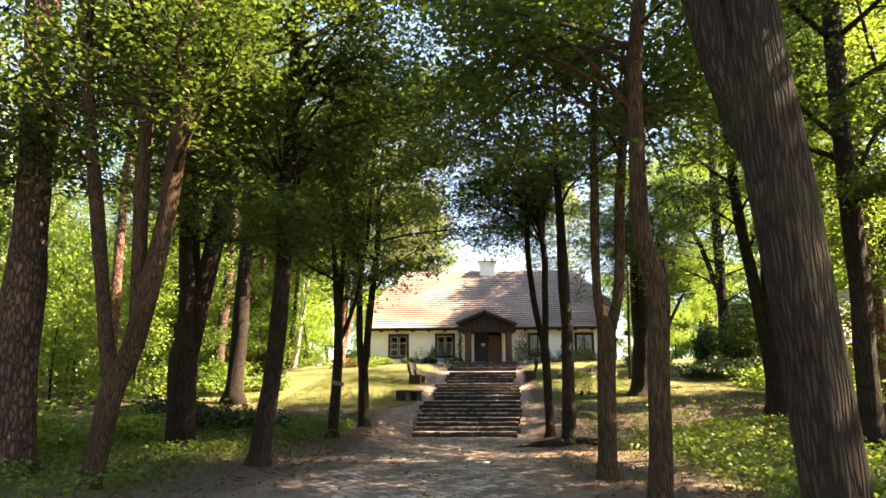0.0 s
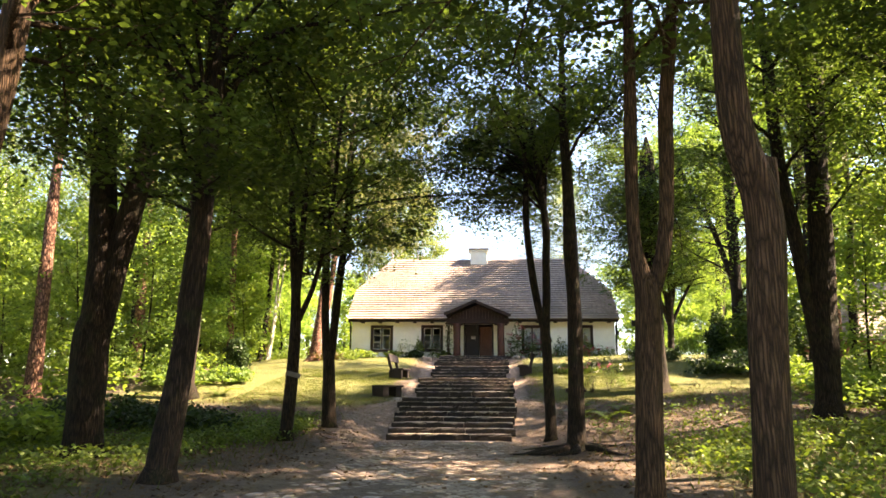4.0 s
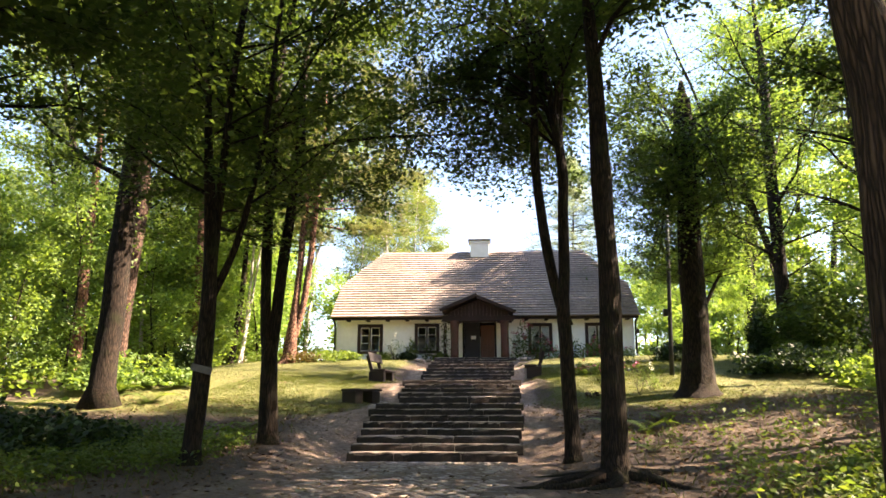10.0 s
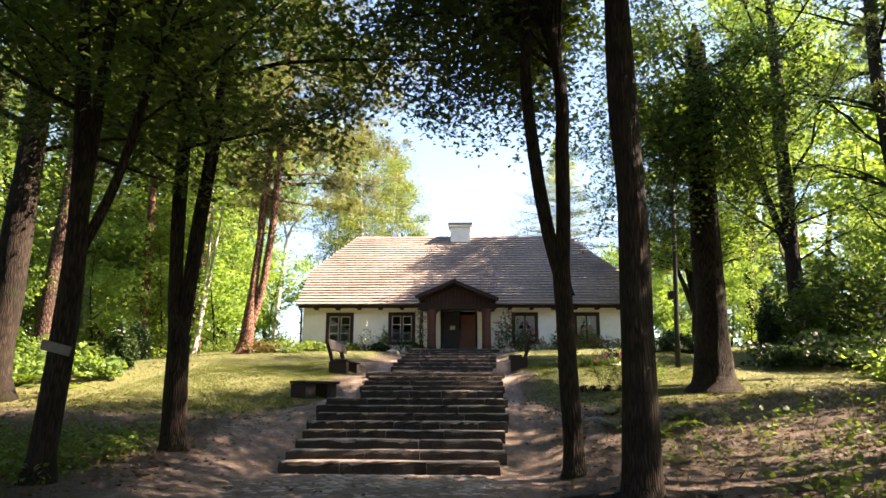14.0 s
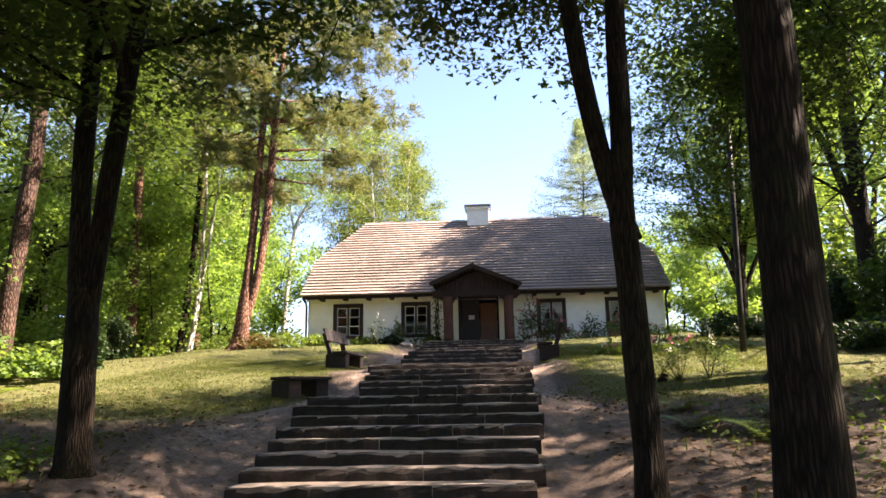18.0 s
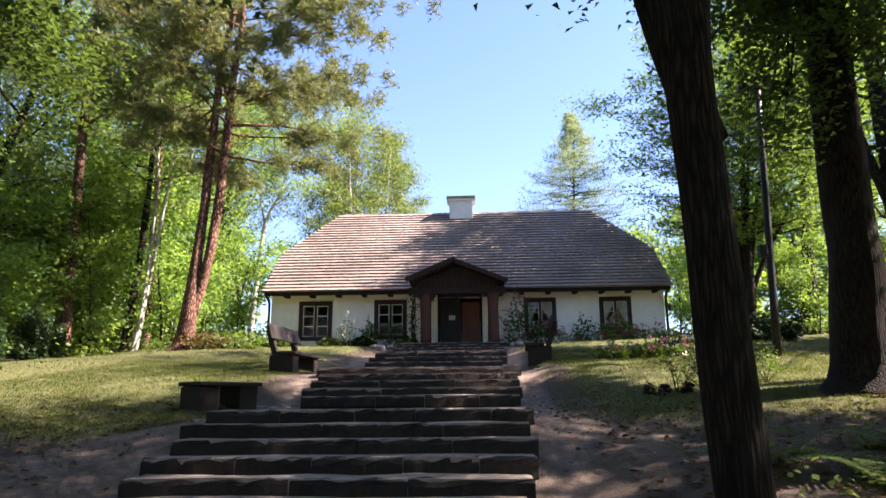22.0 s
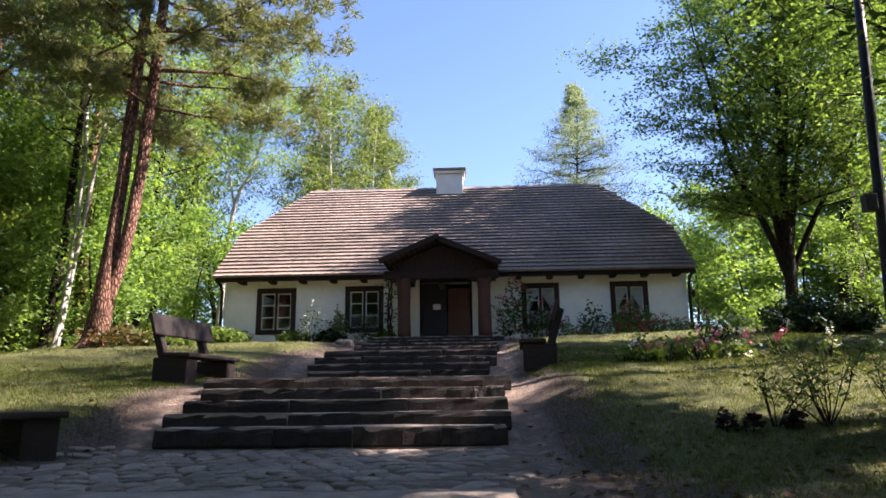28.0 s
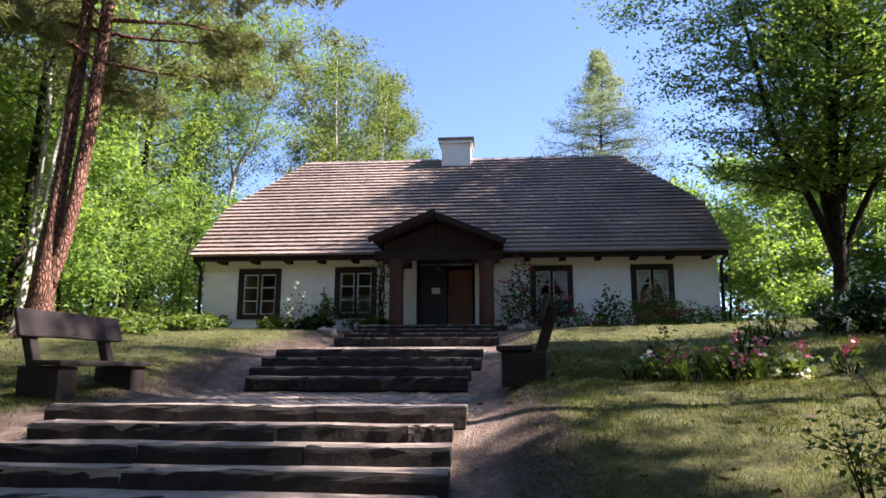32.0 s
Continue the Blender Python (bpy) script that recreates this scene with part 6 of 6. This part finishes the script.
def strap_clump(x, y, height, n, seed):
    """A tuft of long arching strap leaves, as of a daylily."""
    r = np.random.default_rng(seed)
    c = thing("daylily", "tuft of bright arching strap leaves in the flower bed", "plant", (x, y, float(ground_z(x, y)) - 0.01), "flower bed")
    quads = []
    for _ in range(n):
        a, h, out = r.uniform(0, 6.28), height * r.uniform(0.6, 1.15), height * r.uniform(0.25, 0.8)
        d, w = np.array((math.cos(a), math.sin(a), 0.0)), np.array((-math.sin(a), math.cos(a), 0.0)) * 0.011
        foot = np.array((r.normal(0, 0.04), r.normal(0, 0.04), 0.0))
        line = [foot + d * out * f ** 1.6 + np.array((0, 0, h * (1.6 * f - 0.75 * f * f))) for f in (0, 0.35, 0.7, 1.0)]
        for i in range(3):
            wide = (1.0, 1.15, 0.75, 0.1)
            quads += [line[i] - w * wide[i], line[i] + w * wide[i], line[i + 1] + w * wide[i + 1], line[i + 1] - w * wide[i + 1]]
    part("leaves", mesh_fast("leaves", np.array(quads), 4, HERB), HERB, c)
    return c


for k, (x, y) in enumerate(((4.05, 34.6), (4.35, 34.3), (4.5, 34.9), (4.75, 34.4), (5.0, 34.7), (5.15, 34.2), (5.35, 34.8), (5.6, 34.4), (4.2, 35.1), (4.85, 35.2))):
    strap_clump(x, y - 0.9, 0.3, 70, 600 + k)


def thin_shrub(x, y, height, stems, seed, leaves=300):
    """A young shrub: thin stems fanning from one foot, with small sparse leaves towards their ends."""
    r = np.random.default_rng(seed)
    b = thing("sapling_shrub", "thin-stemmed young shrub fanning out over the lawn", "shrub", (x, y, float(ground_z(x, y)) - 0.02), "young shrubs")
    V, F, tips = [], [], []
    for _ in range(stems):
        a, s = r.uniform(0, 6.28), r.uniform(0.15, 0.75)
        line = limb((0, 0, -0.03), (math.cos(a) * s, math.sin(a) * s, 1.0), height * r.uniform(0.65, 1.1), r, 0.09, 7)
        twigs = [limb(line[q], (r.normal(0, 1), r.normal(0, 1), 0.7), height * 0.35, r, 0.15, 4) for q in (3, 4, 5, 6)]
        for path, thick in [(line, 0.009)] + [(q, 0.004) for q in twigs]:
            v, f = tube(path, np.linspace(thick, 0.002, len(path)), 5)
            F += [tuple(i + len(V) for i in q) for q in f]
            V += v
        tips += [p for q in twigs for p in q[1:]] + line[4:]
    part("woody_base", mesh_of("woody_base", V, F, BARK), BARK, b)
    tips = np.array(tips)
    pts = tips[r.integers(0, len(tips), leaves)] + r.normal(0, 0.05, (leaves, 3))
    part("foliage", mesh_fast("foliage", leaf_quads(pts, 0.032, r, 0.8), 4, LEAF_MID), LEAF_MID, b)
    return b


for k, (x, y, h, n) in enumerate(((4.75, 29.1, 0.95, 9), (4.3, 29.2, 0.75, 6), (5.35, 29.0, 0.85, 7), (5.8, 29.4, 0.7, 5))):
    thin_shrub(x, y, h, n, 120 + k)
for k, (x, y, h) in enumerate(((3.82, 29.15, 0.2), (4.05, 29.1, 0.17), (4.42, 29.05, 0.2))):
    bush("heuchera", "low clump of dark purple-brown leaves in the lawn", x, y, 0.1, h * 0.8, 90, 0.045, LEAF_PURPLE, 130 + k, group="dark clumps", category="plant")


plate = thing("tree_sign", "small weathered pale board fixed to a maple trunk", "sign", (-4.26, 19.24, 1.78))
part("board", boxed(-0.1, 0.28, -0.05, -0.025, -0.06, 0.06, bevel=0.006, m=Matrix.Rotation(radians(14), 4, "Y")), SIGN_BOARD, plate)
part("bracket", boxed(-0.03, 0.03, -0.025, 0.14, -0.03, 0.03, bevel=0.005), IRON, plate)

# the twisted climber beside the porch, and the stones at the bed's edge
cl = thing("climber", "twisted grey climbing stem beside the porch column", "vine", (-1.62, 46.6, 3.5))
V, F = [], []
rr = np.random.default_rng(8)
for k in range(3):
    line = [(0.07 * math.sin(i * 0.9 + k * 2), 0.05 * math.cos(i * 0.8 + k), -0.1 + i * 0.3) for i in range(10)]
    v, f = tube(line, np.linspace(0.05 - 0.01 * k, 0.02, 10), 7, 0.3, k)
    F += [tuple(i + len(V) for i in q) for q in f]
    V += v
part("stem", mesh_of("stem", V, F, BARK_PALE, True), BARK_PALE, cl)
pts = np.array([(rr.normal(0, 0.16), rr.normal(0, 0.12), rr.uniform(0.1, 2.4)) for _ in range(260)])
part("leaves", mesh_fast("leaves", leaf_quads(pts, 0.08, rr), 4, LEAF), LEAF, cl)


def boulder(x, y, s, seed):
    bm = bmesh.new()
    bmesh.ops.create_icosphere(bm, subdivisions=3, radius=s)
    for v in bm.verts:
        v.co = v.co * (1 + 0.25 * noise.noise(v.co * (1.6 / s) + Vector((seed, 0, 0))))
        v.co.z *= 0.7
    for fc in bm.faces:
        fc.smooth = True
    me = bpy.data.meshes.new("boulder")
    bm.to_mesh(me)
    bm.free()
    me.materials.append(COBBLE)
    ob = new("boulder", me)
    ob.matrix_basis = pose(x, y, float(ground_z(x, y)) + s * 0.35, 0, 0, seed * 50)
    return tagged(ob, "rounded grey field stone at the edge of the flower bed", "stone", "bed stones")


for k, (x, y, s) in enumerate(((2.75, 45.2, 0.2), (3.05, 45.35, 0.17), (2.5, 45.5, 0.13), (-2.75, 44.6, 0.22), (-3.05, 44.9, 0.16), (-2.45, 45.3, 0.15))):
    boulder(x, y, s, k)


# ---------------------------------------------------------------- ground cover
def stuff(name, label, category, mesh):
    return tagged(new(name, mesh), label, category, kind="stuff")


def ground_points(r, n, x0, x1, y0, y1, weight):
    """Points on the ground, kept in proportion to weight(x, y)."""
    x, y = r.uniform(x0, x1, n), r.uniform(y0, y1, n)
    ok = r.uniform(0, 1, n) < weight(x, y)
    x, y = x[ok], y[ok]
    return np.stack([x, y, ground_z(x, y)], 1)


def patchy(x, y, s=0.55, k=0.0):
    return 0.5 + 0.5 * np.sin(x * s * 2.1 + 1.7 * np.sin(y * s + k)) * np.sin(y * s * 1.7 + 1.3 * np.sin(x * s * 1.3 + k))


def blades(pts, r, height, width):
    n = len(pts)
    a = r.uniform(0, 2 * np.pi, n)
    side = np.stack([np.cos(a), np.sin(a), np.zeros(n)], 1) * (width * r.uniform(0.6, 1.4, n))[:, None]
    h = height * r.uniform(0.5, 1.4, n)
    tip = np.stack([r.normal(0, 0.45, n) * h, r.normal(0, 0.45, n) * h, h], 1)
    return np.stack([pts - side, pts + side, pts + tip], 1).reshape(-1, 3)


def lawn_weight(x, y):
    left = ramp(y, 23.5, 28) * ramp(-x, 2.35, 3.0) * (1 - ramp(-x, 11.5, 14))
    right = ramp(y, 25, 29) * ramp(x, 1.95, 2.7) * (1 - ramp(x, 13, 16))
    return np.clip(left + right, 0, 1) * (0.45 + 0.55 * patchy(x, y, 0.8)) * (1 - ramp(y, 46.9, 47.6))


r = np.random.default_rng(77)
g1 = ground_points(r, 130000, -14, 16, 23, 47.5, lawn_weight)
g0 = ground_points(r, 420000, -8.5, 8.0, 26.0, 36.5, lambda x, y: lawn_weight(x, y) * (0.35 + 0.65 * patchy(x, y, 1.7, 2)) * ramp(np.abs(x + 0.2), 2.3, 3.2))
stuff("lawn_grass", "short uneven lawn grass", "grass", mesh_fast("lawn_grass", np.concatenate([blades(g1, r, 0.05, 0.006), blades(g0, r, 0.042, 0.0042)]), 3, GRASS))


def herb_weight(x, y):
    right = ramp(x, 3.6, 5.0) * ramp(y, 3, 6) * (1 - ramp(y, 16.5, 20)) * (0.55 + 0.45 * patchy(x, y, 0.5))
    left = ramp(-x, 4.3, 6.0) * ramp(y, 5, 8) * (1 - ramp(y, 18.5, 21)) * (0.25 + 0.75 * patchy(x, y, 0.6, 2)) * 0.6
    some = ramp(-x, 3.9, 4.8) * ramp(y, 17.5, 19) * (1 - ramp(y, 22.5, 24)) * (1 - ramp(-x, 8, 9.5)) * 0.95
    few = ramp(x, 3.4, 4.5) * ramp(y, 19, 21) * (1 - ramp(y, 24, 26)) * 0.12
    return np.clip(right + left + some + few, 0, 1)


h1 = ground_points(r, 20000, -13, 14, 3, 26, herb_weight)
pts = np.repeat(h1, 9, 0)
pts = pts + np.stack([r.normal(0, 0.09, len(pts)), r.normal(0, 0.09, len(pts)), r.uniform(0.03, 0.3, len(pts))], 1)
stuff("ground_cover", "leafy green woodland ground cover", "plants", mesh_fast("ground_cover", leaf_quads(pts, 0.066, r, 0.6), 4, HERB))
g2 = ground_points(r, 40000, -13, 14, 3, 26, lambda x, y: np.clip(herb_weight(x, y) + 0.25 * ramp(np.abs(x + 0.5), 2.9, 3.8) * patchy(x, y, 1.1, 3), 0, 1) * 0.8)
stuff("woodland_grass", "thin tufts of woodland grass", "grass", mesh_fast("woodland_grass", blades(g2, r, 0.16, 0.012), 3, GRASS))


def litter_weight(x, y):
    lane = 0.12 + 0.88 * ramp(np.abs(x + 0.4), 1.9, 3.2)
    lawn = np.clip(ramp(y, 27, 30), 0, 1)
    return np.clip(lane * (1 - 0.85 * lawn), 0, 1) * (0.4 + 0.6 * patchy(x, y, 0.7, 5))


l1 = ground_points(r, 60000, -12, 13, 2, 36, litter_weight)
l1[:, 2] += 0.012
stuff("dead_leaves", "scattered brown dead leaves on the ground", "leaves", mesh_fast("dead_leaves", leaf_quads(l1, 0.062, r, 0.3, 1.3, 0.0), 4, DEAD_LEAF))
u1 = ground_points(r, 2600, -24, -9.5, 6, 48, lambda x, y: np.where((x < -13) | (y < 24), 0.8, 0.0) * patchy(x, y, 0.4, 1))
u2 = ground_points(r, 1600, 11, 26, 2, 34, lambda x, y: 0.7 * patchy(x, y, 0.4, 1))
u = np.concatenate([u1, u2])
pts = np.repeat(u, 16, 0)
pts = pts + np.stack([r.normal(0, 0.22, len(pts)), r.normal(0, 0.22, len(pts)), r.uniform(0.05, 0.75, len(pts))], 1)
stuff("undergrowth", "bright green undergrowth of the wood", "plants", mesh_fast("undergrowth", leaf_quads(pts, 0.14, r, 0.7), 4, LEAF_BRIGHT))


def fern(x, y, size, seed):
    r = np.random.default_rng(seed)
    t = thing("fern", "bright green fern with arching fronds", "fern", (x, y, float(ground_z(x, y)) - 0.02), "ferns")
    quads = []
    for k in range(11):
        a = k * 2.4 + r.normal(0, 0.2)
        for i in range(16):
            f = i / 15
            c = np.array([math.cos(a) * f * size, math.sin(a) * f * size, size * (0.95 * f - 0.75 * f * f)])
            for s in (-1, 1):
                side = np.array([-math.sin(a), math.cos(a), -0.15]) * s * size * 0.24 * (1 - f) ** 0.7
                w = np.array([math.cos(a), math.sin(a), 0]) * size * 0.03
                quads += [c - w, c + side, c + side * 0.9 + w, c + w]
    part("fronds", mesh_fast("fronds", np.array(quads), 4, HERB), HERB, t)
    return t


for k, (x, y, s) in enumerate(((4.3, 23.6, 0.75), (3.6, 24.3, 0.6), (4.9, 24.6, 0.6), (3.9, 21.4, 0.45), (-4.9, 24.0, 0.55), (3.8, 25.6, 0.5), (5.6, 17.8, 0.5), (-9.2, 27.6, 0.95), (-10.9, 28.6, 1.0), (-11.8, 25.6, 1.0), (-8.6, 23.6, 0.7), (-10.4, 24.4, 0.9), (11.2, 26.5, 0.8), (12.4, 23.4, 0.9), (10.4, 21.8, 0.7))):
    fern(x, y, s, 140 + k)

# roots at the foot of the thick maple
roots = thing("tree_roots", "bare roots running over trodden earth", "roots", (2.68, 18.6, float(ground_z(2.68, 18.6))))
for k, (a, ln) in enumerate(((-2.6, 1.9), (-1.9, 1.2), (-0.6, 1.5), (2.5, 1.3), (3.4, 1.5), (0.3, 1.1))):
    line = []
    for i in range(7):
        f = i / 6
        xx, yy = 2.68 + math.cos(a + 0.25 * math.sin(f * 4 + k)) * (0.2 + ln * f), 18.6 + math.sin(a + 0.25 * math.sin(f * 4 + k)) * (0.2 + ln * f)
        line.append((xx - 2.68, yy - 18.6, float(ground_z(xx, yy)) - float(ground_z(2.68, 18.6)) + 0.1 * (1 - f) - 0.03))
    v, f_ = tube(line, np.linspace(0.11, 0.02, 7), 8, 0.3, k)
    part("root", mesh_of("root", v, f_, BARK, True), BARK, roots)


# ---------------------------------------------------------------- cobbles, last
def cobble_mesh(seed):
    r = random.Random(seed)
    bm = bmesh.new()
    n = 8
    rings = ((1.0, -0.35), (1.0, 0.1), (0.8, 0.32), (0.4, 0.42))
    jag = [r.uniform(0.82, 1.12) for _ in range(n)]
    loops = []
    for s, z in rings:
        loops.append([bm.verts.new((s * jag[k] * math.cos(2 * math.pi * k / n), s * jag[k] * math.sin(2 * math.pi * k / n), z + r.uniform(-0.05, 0.05))) for k in range(n)])
    for a, b in zip(loops, loops[1:]):
        for k in range(n):
            bm.faces.new((a[k], a[(k + 1) % n], b[(k + 1) % n], b[k]))
    bm.faces.new(loops[-1])
    for fc in bm.faces:
        fc.smooth = True
    me = bpy.data.meshes.new("cobble")
    bm.to_mesh(me)
    bm.free()
    me.materials.append(COBBLE)
    return me


shapes = [cobble_mesh(k) for k in range(8)]
paving = tagged(new("pavement"), "uneven grey-brown cobbled lane and landings", "pavement", kind="structure")
cr = random.Random(21)
laid = []


def lay(x0, x1, y0, y1, size, edge):
    y, row = y0, 0
    while y < y1:
        x = x0 + (row % 2) * size * 0.5
        while x < x1:
            if cr.random() > edge * abs((x - (x0 + x1) / 2) / ((x1 - x0) / 2)) ** 4:
                laid.append((x + cr.uniform(-0.3, 0.3) * size * 0.4, y + cr.uniform(-0.3, 0.3) * size * 0.4, size * cr.uniform(0.42, 0.6), cr.uniform(0, 360)))
            x += size * 1.02
        y += size * 0.92
        row += 1


lay(-2.7, 1.85, 26.35, 29.85, 0.25, 0.5)
near_count = len(laid)
lay(-2.2, 1.95, 32.2, 35.8, 0.22, 0.7)
lay(-2.2, 2.0, 37.8, 43.2, 0.24, 0.7)
lay(-2.5, 1.5, 2.0, 22.4, 0.2, 0.9)
for k, (x, y, s, turn) in enumerate(laid[:min(near_count, 300)]):
    ob = new("cobble", shapes[k % 8])
    ob.parent = paving
    ob.matrix_basis = pose(x, y, float(ground_z(x, y)) - 0.0, cr.uniform(-6, 6), cr.uniform(-6, 6), turn) @ Matrix.Diagonal((s * 1.15, s * 0.9, 0.05, 1))
coords = [np.array([v.co for v in m.vertices]) for m in shapes]
polys = [[tuple(p.vertices) for p in m.polygons] for m in shapes]
V, F, o = [], [], 0
for k, (x, y, s, turn) in enumerate(laid[min(near_count, 300):]):
    c, q = math.cos(radians(turn)), math.sin(radians(turn))
    p = coords[k % 8] * (s * 1.12, s * 0.9, 0.06)
    V.append(np.stack([p[:, 0] * c - p[:, 1] * q + x, p[:, 0] * q + p[:, 1] * c + y, p[:, 2] + float(ground_z(x, y)) - (0.02 if y < 22 else 0.012)], 1))
    F += [tuple(i + o for i in f) for f in polys[k % 8]]
    o += len(p)
rest = mesh_of("cobbles", np.concatenate(V), F, COBBLE, True)
joined = part("cobbles", rest, COBBLE, paving)
tagged(joined, kind="stuff")
